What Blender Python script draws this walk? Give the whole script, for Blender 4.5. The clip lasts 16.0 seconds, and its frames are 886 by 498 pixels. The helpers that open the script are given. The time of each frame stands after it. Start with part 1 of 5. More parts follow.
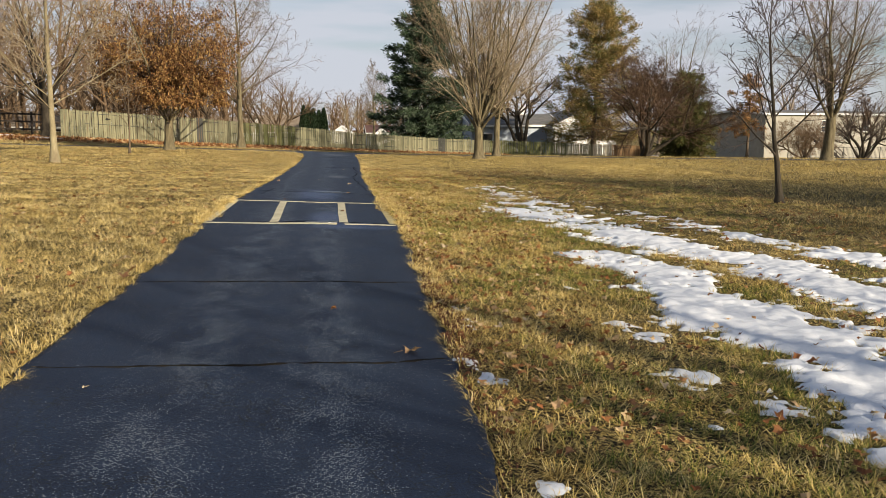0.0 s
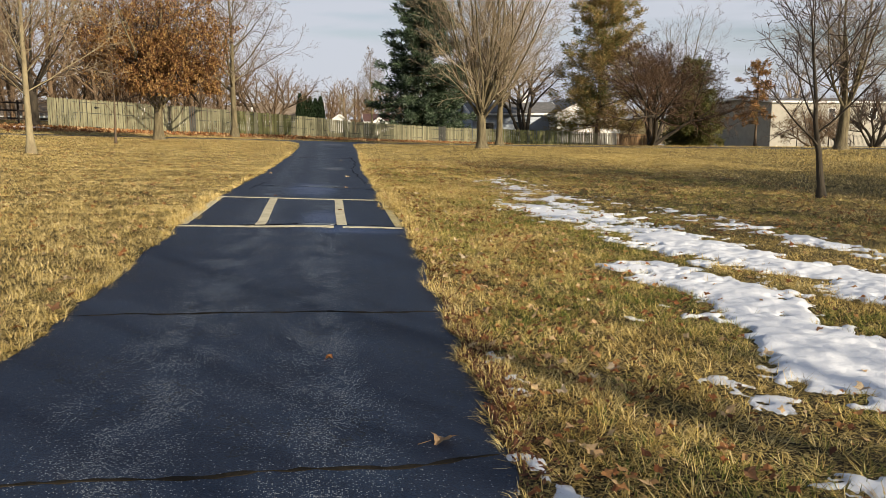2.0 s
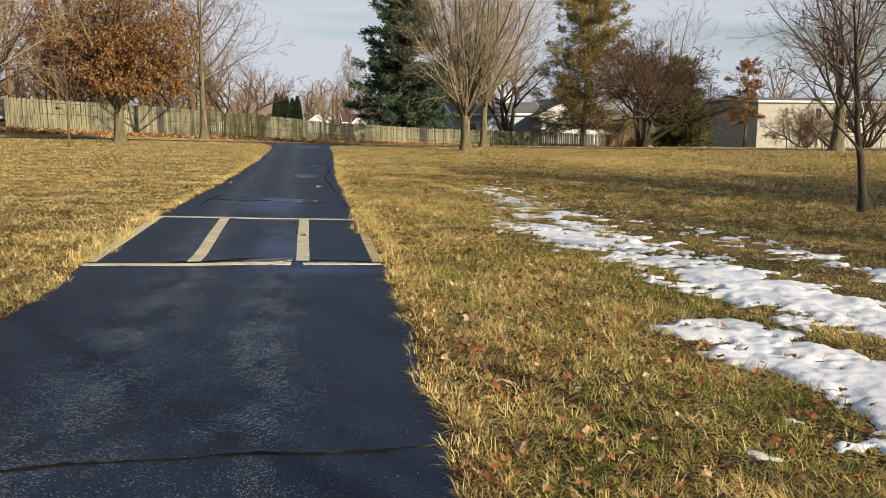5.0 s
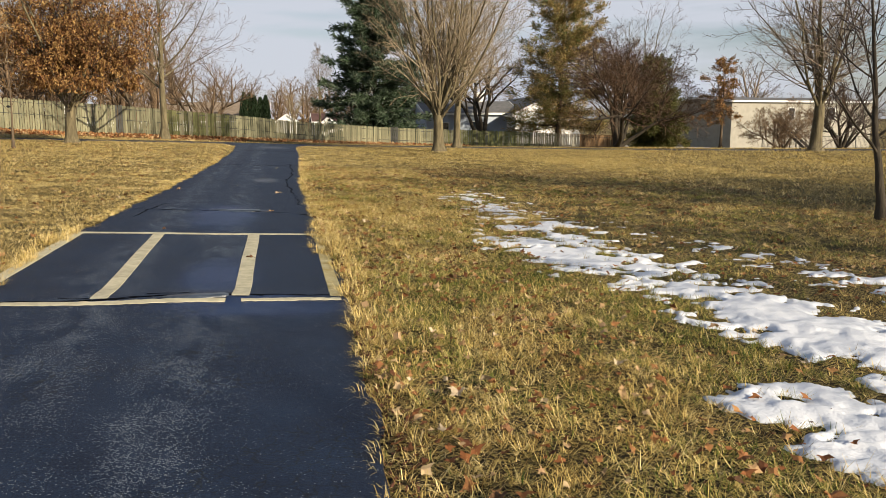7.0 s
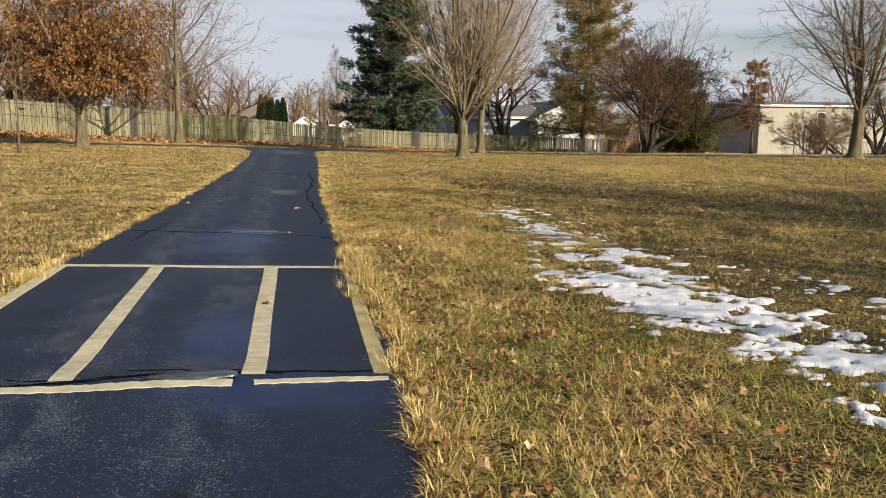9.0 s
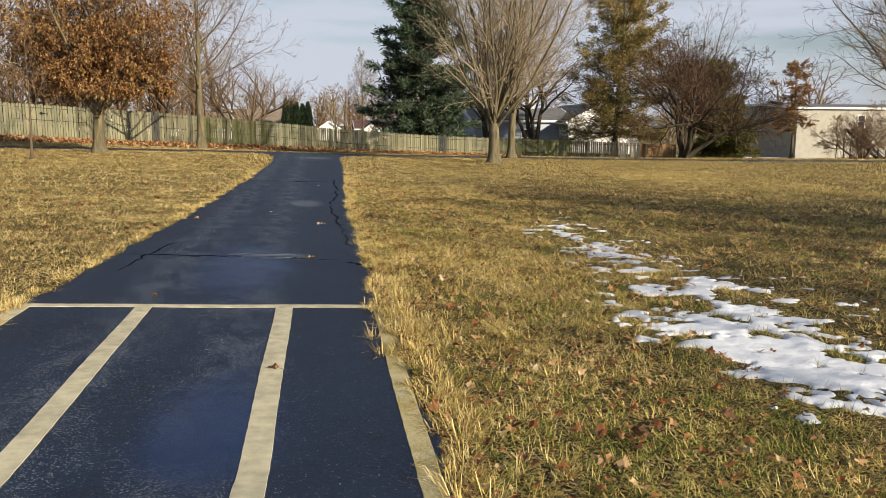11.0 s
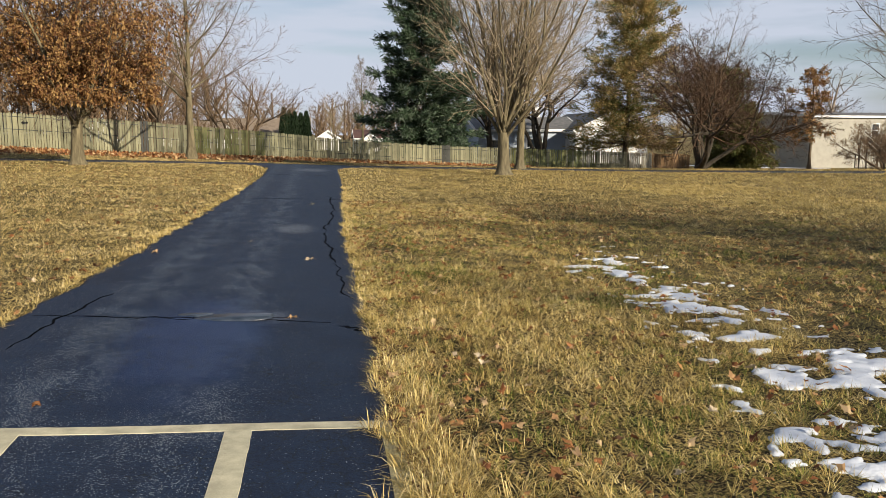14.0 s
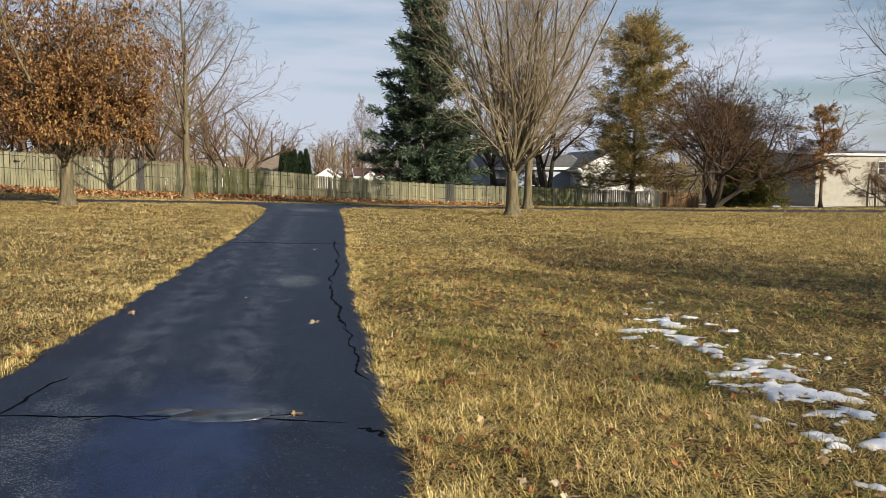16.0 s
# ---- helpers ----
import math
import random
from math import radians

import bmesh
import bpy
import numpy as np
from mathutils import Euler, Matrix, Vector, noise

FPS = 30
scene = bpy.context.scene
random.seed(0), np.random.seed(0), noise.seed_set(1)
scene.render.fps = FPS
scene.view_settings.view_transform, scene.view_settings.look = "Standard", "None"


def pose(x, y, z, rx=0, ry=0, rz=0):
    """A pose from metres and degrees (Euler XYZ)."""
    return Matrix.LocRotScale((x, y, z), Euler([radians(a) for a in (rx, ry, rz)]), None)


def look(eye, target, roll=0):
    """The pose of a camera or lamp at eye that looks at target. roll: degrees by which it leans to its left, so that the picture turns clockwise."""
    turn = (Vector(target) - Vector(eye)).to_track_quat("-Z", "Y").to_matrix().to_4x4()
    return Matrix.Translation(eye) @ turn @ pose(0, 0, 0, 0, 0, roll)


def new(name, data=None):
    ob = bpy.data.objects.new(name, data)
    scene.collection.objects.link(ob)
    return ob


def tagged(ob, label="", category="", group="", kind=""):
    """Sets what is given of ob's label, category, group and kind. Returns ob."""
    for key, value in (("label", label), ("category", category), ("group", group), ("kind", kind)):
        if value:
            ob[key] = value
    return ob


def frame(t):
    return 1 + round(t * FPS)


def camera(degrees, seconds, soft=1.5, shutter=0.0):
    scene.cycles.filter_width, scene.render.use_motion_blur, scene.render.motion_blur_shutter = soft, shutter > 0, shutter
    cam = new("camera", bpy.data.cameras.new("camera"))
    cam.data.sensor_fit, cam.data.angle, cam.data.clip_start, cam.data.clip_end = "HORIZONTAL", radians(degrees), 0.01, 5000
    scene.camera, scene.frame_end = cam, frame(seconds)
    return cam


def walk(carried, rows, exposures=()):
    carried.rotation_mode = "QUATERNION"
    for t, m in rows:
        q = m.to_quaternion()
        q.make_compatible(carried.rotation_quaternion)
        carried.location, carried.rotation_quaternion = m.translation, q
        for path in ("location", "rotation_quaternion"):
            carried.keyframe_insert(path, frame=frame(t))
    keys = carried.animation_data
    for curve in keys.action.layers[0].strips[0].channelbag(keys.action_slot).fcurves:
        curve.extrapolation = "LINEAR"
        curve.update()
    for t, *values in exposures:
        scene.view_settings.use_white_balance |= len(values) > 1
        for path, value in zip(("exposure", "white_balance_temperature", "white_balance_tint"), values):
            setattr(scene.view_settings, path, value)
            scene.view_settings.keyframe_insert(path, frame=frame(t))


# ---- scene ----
cam = camera(57.7, 16.0, soft=0.75)
METRES, EYE, TILT, LEAN, TURN = 15.15, 1.6, 0.0, 2.45, -8.7
ROWS = [
    (0.0, 0.0, 0.0, 0.0, 0.37, -8.47, -2.48),
    (0.5, -0.0056, 0.0337, -0.0036, 0.29, -8.71, -2.46),
    (1.0, -0.01, 0.0642, -0.0021, 0.25, -8.85, -2.5),
    (1.5, -0.0164, 0.0938, -0.0003, 0.23, -9.02, -2.47),
    (2.0, -0.0169, 0.128, -0.0026, 0.19, -9.24, -2.4),
    (2.5, -0.0192, 0.158, -0.0012, 0.13, -9.46, -2.44),
    (3.0, -0.0246, 0.1839, 0.0017, 0.14, -9.62, -2.45),
    (3.5, -0.024, 0.2162, -0.0011, 0.04, -9.82, -2.34),
    (6.0, -0.0257, 0.371, -0.0002, -2.56, -8.79, -2.43),
    (6.5, -0.0236, 0.4044, -0.0003, -3.13, -8.95, -2.39),
    (7.0, -0.0251, 0.4326, -0.0024, -3.26, -9.11, -2.4),
    (7.5, -0.0296, 0.4641, 0.0011, -3.31, -9.34, -2.41),
    (8.0, -0.0339, 0.5016, 0.0015, -3.35, -9.43, -2.48),
    (8.5, -0.0392, 0.5317, 0.0006, -3.16, -9.01, -2.64),
    (9.0, -0.0484, 0.5611, 0.0024, -2.13, -8.96, -2.61),
    (11.5, -0.0632, 0.7161, 0.0014, -0.38, -8.62, -2.47),
    (12.0, -0.0624, 0.7465, 0.0007, -0.41, -8.48, -2.47),
    (12.5, -0.065, 0.7818, 0.0019, -0.34, -8.66, -2.45),
    (13.0, -0.0721, 0.8104, 0.002, -0.34, -8.79, -2.49),
    (13.5, -0.0769, 0.8418, -0.0004, -0.44, -8.25, -2.44),
    (14.0, -0.0812, 0.8747, 0.0015, -0.44, -8.12, -2.41),
    (14.5, -0.0871, 0.9029, 0.0024, -0.42, -7.63, -2.43),
    (15.0, -0.0913, 0.934, 0.0011, -0.4, -7.42, -2.42),
    (15.5, -0.0967, 0.9656, 0.0027, -0.41, -7.39, -2.43),
    (16.0, -0.1044, 0.9886, 0.0024, -0.55, -5.45, -2.38),
]
walk(cam, [(t, pose(0, 0, EYE, TILT, LEAN, TURN) @ pose(METRES * x, METRES * y, METRES * z, 90 + pitch, roll, yaw)) for t, x, y, z, yaw, pitch, roll in ROWS],
     exposures=[(0.0, 0.57, 6500, 10), (9.0, 0.60, 6450, 10), (11.5, 0.58, 6300, 10), (14.0, 0.57, 6150, 10), (16.0, 0.55, 6100, 10)])

# ---- light ----
SUN_EL, SUN_AZ = 21.0, math.atan2(0.62, -0.785)   # azimuth of the sun, clockwise from +y
world = bpy.data.worlds.new("sky")
scene.world = world
world.use_nodes = True
wn, wl = world.node_tree.nodes, world.node_tree.links
wn.clear()
w_out, w_bg, w_sky = wn.new("ShaderNodeOutputWorld"), wn.new("ShaderNodeBackground"), wn.new("ShaderNodeTexSky")
w_sky.sky_type, w_sky.sun_disc = "NISHITA", False
w_sky.sun_elevation, w_sky.sun_rotation = radians(SUN_EL), SUN_AZ
w_sky.air_density, w_sky.dust_density, w_sky.ozone_density = 1.0, 1.2, 1.5
# thin streaky cloud over the clear sky
w_tc, w_map, w_map2 = wn.new("ShaderNodeTexCoord"), wn.new("ShaderNodeMapping"), wn.new("ShaderNodeMapping")
w_n1, w_n2 = wn.new("ShaderNodeTexNoise"), wn.new("ShaderNodeTexNoise")
w_map.inputs["Scale"].default_value = (2.2, 1.6, 13.0)
w_map2.inputs["Scale"].default_value = (5.0, 4.0, 34.0)
w_n1.inputs["Scale"].default_value, w_n1.inputs["Detail"].default_value = 1.0, 5.0
w_n2.inputs["Scale"].default_value, w_n2.inputs["Detail"].default_value = 1.0, 6.0
w_add, w_ramp, w_mix = wn.new("ShaderNodeMath"), wn.new("ShaderNodeValToRGB"), wn.new("ShaderNodeMixRGB")
w_add.operation = "MULTIPLY_ADD"
w_add.inputs[1].default_value = 0.45
w_ramp.color_ramp.elements[0].position, w_ramp.color_ramp.elements[0].color = 0.58, (0.22, 0.22, 0.22, 1)
w_ramp.color_ramp.elements[1].position, w_ramp.color_ramp.elements[1].color = 0.80, (0.95, 0.95, 0.95, 1)
w_mix.inputs[2].default_value = (6.2, 6.5, 7.25, 1)
wl.new(w_tc.outputs["Generated"], w_map.inputs[0]); wl.new(w_map.outputs[0], w_n1.inputs["Vector"])
wl.new(w_tc.outputs["Generated"], w_map2.inputs[0]); wl.new(w_map2.outputs[0], w_n2.inputs["Vector"])
wl.new(w_n2.outputs[0], w_add.inputs[0]); wl.new(w_n1.outputs[0], w_add.inputs[2])
# the layer is thin: its cover falls off with height, as the view through it gets shorter
w_sep, w_up, w_div, w_cov = wn.new("ShaderNodeSeparateXYZ"), wn.new("ShaderNodeMath"), wn.new("ShaderNodeMath"), wn.new("ShaderNodeMath")
w_up.operation, w_div.operation, w_cov.operation, w_div.use_clamp = "ADD", "DIVIDE", "MULTIPLY", True
w_up.inputs[1].default_value, w_div.inputs[0].default_value = 0.04, 0.21
wl.new(w_tc.outputs["Generated"], w_sep.inputs[0]); wl.new(w_sep.outputs[2], w_up.inputs[0]); wl.new(w_up.outputs[0], w_div.inputs[1])
wl.new(w_add.outputs[0], w_ramp.inputs[0]); wl.new(w_ramp.outputs[0], w_cov.inputs[0]); wl.new(w_div.outputs[0], w_cov.inputs[1]); wl.new(w_cov.outputs[0], w_mix.inputs[0])
wl.new(w_sky.outputs[0], w_mix.inputs[1]); wl.new(w_mix.outputs[0], w_bg.inputs[0])
wl.new(w_bg.outputs[0], w_out.inputs[0])
w_bg.inputs[1].default_value = 0.067

sun = new("sun", bpy.data.lights.new("sun", "SUN"))
sun.data.energy, sun.data.angle, sun.data.color = 5.0, radians(0.6), (1.0, 0.865, 0.66)
to_sun = Vector((math.sin(SUN_AZ) * math.cos(radians(SUN_EL)), math.cos(SUN_AZ) * math.cos(radians(SUN_EL)), math.sin(radians(SUN_EL))))
sun.matrix_world = look(to_sun * 60, (0, 0, 0))


# ---- materials ----
def mat(name, base, second=None, scale=6.0, rough=0.8, bump=0.0, bump_scale=40.0, stretch=(1, 1, 1), vary=0.0, source="",
        spots=None, metal=0.0, through_light=0.0, spec=0.3):
    """Two-tone noise paint with a finer grain and bump; vary: brightness change per piece (source 'object' or 'island')."""
    m = bpy.data.materials.new(name)
    m.use_nodes = True
    n, l = m.node_tree.nodes, m.node_tree.links
    b = n["Principled BSDF"]
    b.inputs["Roughness"].default_value, b.inputs["Metallic"].default_value = rough, metal
    b.inputs["Specular IOR Level"].default_value = spec
    second = second or tuple(c * 0.7 for c in base)
    tc, mp = n.new("ShaderNodeTexCoord"), n.new("ShaderNodeMapping")
    mp.inputs["Scale"].default_value = stretch
    l.new(tc.outputs["Object"], mp.inputs[0])
    big, fine = n.new("ShaderNodeTexNoise"), n.new("ShaderNodeTexNoise")
    big.inputs["Scale"].default_value, big.inputs["Detail"].default_value = scale, 4
    fine.inputs["Scale"].default_value, fine.inputs["Detail"].default_value = bump_scale, 3
    l.new(mp.outputs[0], big.inputs["Vector"]); l.new(mp.outputs[0], fine.inputs["Vector"])
    add = n.new("ShaderNodeMath"); add.operation = "MULTIPLY_ADD"; add.inputs[1].default_value = 0.4
    l.new(fine.outputs[0], add.inputs[0]); l.new(big.outputs[0], add.inputs[2])
    ramp = n.new("ShaderNodeValToRGB")
    ramp.color_ramp.elements[0].position, ramp.color_ramp.elements[0].color = 0.5, (*base, 1)
    ramp.color_ramp.elements[1].position, ramp.color_ramp.elements[1].color = 0.9, (*second, 1)
    l.new(add.outputs[0], ramp.inputs[0])
    colour = ramp.outputs[0]
    if vary:
        rnd = n.new("ShaderNodeObjectInfo").outputs["Random"] if source == "object" else n.new("ShaderNodeNewGeometry").outputs["Random Per Island"]
        rng = n.new("ShaderNodeMapRange"); rng.inputs["To Min"].default_value, rng.inputs["To Max"].default_value = 1 - vary, 1 + vary
        l.new(rnd, rng.inputs[0])
        mul = n.new("ShaderNodeMixRGB"); mul.blend_type = "MULTIPLY"; mul.inputs[0].default_value = 1
        l.new(colour, mul.inputs[1]); l.new(rng.outputs[0], mul.inputs[2])
        colour = mul.outputs[0]
    l.new(colour, b.inputs["Base Color"])
    if bump:
        bp = n.new("ShaderNodeBump"); bp.inputs["Strength"].default_value, bp.inputs["Distance"].default_value = bump, 0.02
        l.new(fine.outputs[0], bp.inputs["Height"]); l.new(bp.outputs[0], b.inputs["Normal"])
    if through_light:
        tr, mx = n.new("ShaderNodeBsdfTranslucent"), n.new("ShaderNodeMixShader")
        mx.inputs[0].default_value = through_light
        l.new(colour, tr.inputs[0]); l.new(b.outputs[0], mx.inputs[1]); l.new(tr.outputs[0], mx.inputs[2])
        l.new(mx.outputs[0], n["Material Output"].inputs[0])
    return m


def leaf_mat(name, colours, light=0.25, rough=0.7, patch=0.0, patch_scale=0.5):
    """Each separate leaf or blade takes a colour from the ramp; patch: how far a broad noise shifts the choice."""
    m = bpy.data.materials.new(name)
    m.use_nodes = True
    n, l = m.node_tree.nodes, m.node_tree.links
    b = n["Principled BSDF"]
    b.inputs["Roughness"].default_value, b.inputs["Specular IOR Level"].default_value = rough, 0.2
    geo, ramp = n.new("ShaderNodeNewGeometry"), n.new("ShaderNodeValToRGB")
    value = geo.outputs["Random Per Island"]
    if patch:
        tc, nz = n.new("ShaderNodeTexCoord"), n.new("ShaderNodeTexNoise")
        nz.inputs["Scale"].default_value, nz.inputs["Detail"].default_value = patch_scale, 5
        l.new(tc.outputs["Object"], nz.inputs["Vector"])
        sub = n.new("ShaderNodeMath"); sub.operation = "MULTIPLY_ADD"; sub.inputs[1].default_value, sub.inputs[2].default_value = patch, -patch / 2
        l.new(nz.outputs[0], sub.inputs[0])
        add = n.new("ShaderNodeMath"); l.new(sub.outputs[0], add.inputs[0]); l.new(value, add.inputs[1])
        value = add.outputs[0]
    l.new(value, ramp.inputs[0])
    els = ramp.color_ramp.elements
    for i, c in enumerate(colours):
        e = els[i] if i < 2 else els.new(1.0)
        e.position = i / (len(colours) - 1)
        e.color = (*c, 1)
    l.new(ramp.outputs[0], b.inputs["Base Color"])
    tr, mx = n.new("ShaderNodeBsdfTranslucent"), n.new("ShaderNodeMixShader")
    mx.inputs[0].default_value = light
    l.new(ramp.outputs[0], tr.inputs[0]); l.new(b.outputs[0], mx.inputs[1]); l.new(tr.outputs[0], mx.inputs[2])
    l.new(mx.outputs[0], n["Material Output"].inputs[0])
    return m


def asphalt_mat():
    """Sealed blacktop: worn pale aggregate in two wheel lanes, damp patches with painted sky sheen, fine stone grain.
    """
    m = bpy.data.materials.new("asphalt")
    m.use_nodes = True
    n, l = m.node_tree.nodes, m.node_tree.links
    b = n["Principled BSDF"]
    tc = n.new("ShaderNodeTexCoord")
    sep = n.new("ShaderNodeSeparateXYZ"); l.new(tc.outputs["Object"], sep.inputs[0])

    def math_node(op, a, c=None, d=None):
        k = n.new("ShaderNodeMath"); k.operation = op
        for i, v in enumerate((a, c, d)):
            if v is None:
                continue
            if isinstance(v, (int, float)):
                k.inputs[i].default_value = v
            else:
                l.new(v, k.inputs[i])
        return k.outputs[0]

    def noise_node(scale, detail=4, stretch=(1, 1, 1)):
        mp, k = n.new("ShaderNodeMapping"), n.new("ShaderNodeTexNoise")
        mp.inputs["Scale"].default_value = stretch
        k.inputs["Scale"].default_value, k.inputs["Detail"].default_value = scale, detail
        l.new(tc.outputs["Object"], mp.inputs[0]); l.new(mp.outputs[0], k.inputs["Vector"])
        return k.outputs[0]

    def lane(centre, width):
        off = math_node("DIVIDE", math_node("SUBTRACT", sep.outputs[0], centre), width)
        wob = math_node("MULTIPLY_ADD", noise_node(0.9), 2.2, -1.1)
        off = math_node("ADD", off, wob)
        return math_node("POWER", 2.718, math_node("MULTIPLY", math_node("MULTIPLY", off, off), -1.0))

    def blot(x, y, rx, ry):
        u = math_node("DIVIDE", math_node("SUBTRACT", sep.outputs[0], x), rx)
        v = math_node("DIVIDE", math_node("SUBTRACT", sep.outputs[1], y), ry)
        r = math_node("ADD", math_node("MULTIPLY", u, u), math_node("MULTIPLY", v, v))
        r = math_node("ADD", r, math_node("MULTIPLY_ADD", noise_node(2.5), 1.6, -0.8))
        return math_node("POWER", 2.718, math_node("MULTIPLY", math_node("MULTIPLY", r, r), -1.0))

    stones = n.new("ShaderNodeTexVoronoi"); stones.inputs["Scale"].default_value = 125
    l.new(tc.outputs["Object"], stones.inputs["Vector"])
    grains = n.new("ShaderNodeTexVoronoi"); grains.inputs["Scale"].default_value = 190
    l.new(tc.outputs["Object"], grains.inputs["Vector"])
    lanes = math_node("ADD", lane(-0.92, 0.30), lane(0.02, 0.28))
    worn = math_node("MULTIPLY", lanes, math_node("MULTIPLY_ADD", noise_node(4.2, 8, (1, 0.5, 1)), 5.0, -1.85))
    worn = math_node("MAXIMUM", math_node("MINIMUM", worn, 1.0), 0.0)
    sepc = n.new("ShaderNodeSeparateColor"); l.new(stones.outputs["Color"], sepc.inputs[0])
    chosen = math_node("LESS_THAN", sepc.outputs[0], math_node("MULTIPLY_ADD", worn, 0.44, 0.030))
    core = math_node("LESS_THAN", stones.outputs["Distance"], 0.45)
    speck = math_node("MULTIPLY", chosen, core)
    # dark sealcoat tones, with the blue of reflected sky mixed into them
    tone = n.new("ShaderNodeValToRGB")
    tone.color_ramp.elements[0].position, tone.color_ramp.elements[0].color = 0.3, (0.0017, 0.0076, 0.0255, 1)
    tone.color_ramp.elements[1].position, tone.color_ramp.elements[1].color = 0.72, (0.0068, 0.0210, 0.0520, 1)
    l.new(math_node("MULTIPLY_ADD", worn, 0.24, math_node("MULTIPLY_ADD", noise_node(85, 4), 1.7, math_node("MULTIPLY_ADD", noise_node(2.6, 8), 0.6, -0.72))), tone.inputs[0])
    mix = n.new("ShaderNodeMixRGB"); mix.inputs[2].default_value = (0.29, 0.31, 0.32, 1)
    l.new(math_node("MULTIPLY", speck, 0.85), mix.inputs[0]); l.new(tone.outputs[0], mix.inputs[1])
    # pale dried salt and, at y 20.75, a painted wet reflection; then damp patches
    salt_glint = math_node("ADD", blot(0.05, 20.75, 0.5, 0.3), math_node("ADD", blot(0.45, 27.9, 0.32, 0.7), blot(0.7, 52.2, 0.8, 1.6)))
    salt_glint = math_node("MULTIPLY", salt_glint, math_node("MULTIPLY_ADD", noise_node(26, 3), 1.6, -0.35))
    salt_glint = math_node("MAXIMUM", math_node("MINIMUM", salt_glint, 1.0), 0.0)
    mix2 = n.new("ShaderNodeMixRGB"); mix2.inputs[2].default_value = (0.20, 0.22, 0.25, 1)
    l.new(math_node("MULTIPLY", salt_glint, 0.8), mix2.inputs[0]); l.new(mix.outputs[0], mix2.inputs[1])
    # damp patches; their blue is the sky's reflection put into the colour
    damp_sheen = math_node("ADD", blot(-0.2, 20.0, 0.55, 1.6), math_node("ADD", blot(0.05, 14.9, 0.35, 0.9), blot(0.4, 13.4, 0.7, 0.35)))
    damp_sheen = math_node("MINIMUM", damp_sheen, 1.0)
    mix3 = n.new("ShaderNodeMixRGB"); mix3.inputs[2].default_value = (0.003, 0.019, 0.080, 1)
    l.new(math_node("MULTIPLY", damp_sheen, 0.85), mix3.inputs[0]); l.new(mix2.outputs[0], mix3.inputs[1])
    # fine map cracking in places
    web = n.new("ShaderNodeTexVoronoi"); web.feature = "DISTANCE_TO_EDGE"; web.inputs["Scale"].default_value = 8.0
    bent = n.new("ShaderNodeVectorMath"); bent.operation = "MULTIPLY_ADD"; bent.inputs[1].default_value = (0.12, 0.12, 0.12)
    warp = n.new("ShaderNodeTexNoise"); warp.inputs["Scale"].default_value, warp.inputs["Detail"].default_value = 9, 4
    l.new(tc.outputs["Object"], warp.inputs["Vector"]); l.new(warp.outputs["Color"], bent.inputs[0]); l.new(tc.outputs["Object"], bent.inputs[2]); l.new(bent.outputs[0], web.inputs["Vector"])
    split = math_node("MULTIPLY", math_node("LESS_THAN", web.outputs["Distance"], 0.022), math_node("GREATER_THAN", noise_node(0.8, 5), 0.52))
    mix4 = n.new("ShaderNodeMixRGB"); mix4.inputs[2].default_value = (0.0012, 0.0018, 0.003, 1)
    l.new(math_node("MULTIPLY", split, 0.75), mix4.inputs[0]); l.new(mix3.outputs[0], mix4.inputs[1])
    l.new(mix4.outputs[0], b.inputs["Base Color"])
    l.new(math_node("MULTIPLY_ADD", damp_sheen, -0.25, 0.64), b.inputs["Roughness"])
    b.inputs["Specular IOR Level"].default_value = 0.42
    bp = n.new("ShaderNodeBump"); bp.inputs["Strength"].default_value, bp.inputs["Distance"].default_value = 0.5, 0.006
    l.new(math_node("ADD", grains.outputs["Distance"], math_node("MULTIPLY", stones.outputs["Distance"], 0.8)), bp.inputs["Height"])
    l.new(bp.outputs[0], b.inputs["Normal"])
    return m


def lawn_mat():
    """Matted straw thatch with olive patches; small pits of dark soil with the shade between blades painted in."""
    m = bpy.data.materials.new("thatch")
    m.use_nodes = True
    n, l = m.node_tree.nodes, m.node_tree.links
    b = n["Principled BSDF"]
    b.inputs["Roughness"].default_value, b.inputs["Specular IOR Level"].default_value = 0.95, 0.15
    tc = n.new("ShaderNodeTexCoord")
    out = []
    for scale, detail in ((0.8, 9), (38, 5)):
        k = n.new("ShaderNodeTexNoise")
        k.inputs["Scale"].default_value, k.inputs["Detail"].default_value, k.inputs["Roughness"].default_value = scale, detail, 0.65
        l.new(tc.outputs["Object"], k.inputs["Vector"])
        out.append(k.outputs[0])
    straw = n.new("ShaderNodeValToRGB")
    els = straw.color_ramp.elements
    els[0].position, els[0].color = 0.36, (0.17, 0.145, 0.042, 1)
    els[1].position, els[1].color = 0.64, (0.54, 0.41, 0.15, 1)
    e = els.new(0.5); e.color = (0.36, 0.27, 0.095, 1)
    l.new(out[0], straw.inputs[0])
    # low spots: soil colour, darkened to stand for shade between the blades
    pit_shade = n.new("ShaderNodeMapRange")
    pit_shade.inputs["From Min"].default_value, pit_shade.inputs["From Max"].default_value = 0.47, 0.60
    l.new(out[1], pit_shade.inputs[0])
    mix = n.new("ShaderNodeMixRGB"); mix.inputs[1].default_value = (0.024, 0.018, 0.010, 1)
    l.new(pit_shade.outputs[0], mix.inputs[0]); l.new(straw.outputs[0], mix.inputs[2])
    l.new(mix.outputs[0], b.inputs["Base Color"])
    bp = n.new("ShaderNodeBump"); bp.inputs["Strength"].default_value, bp.inputs["Distance"].default_value = 1.0, 0.03
    l.new(out[1], bp.inputs["Height"]); l.new(bp.outputs[0], b.inputs["Normal"])
    return m


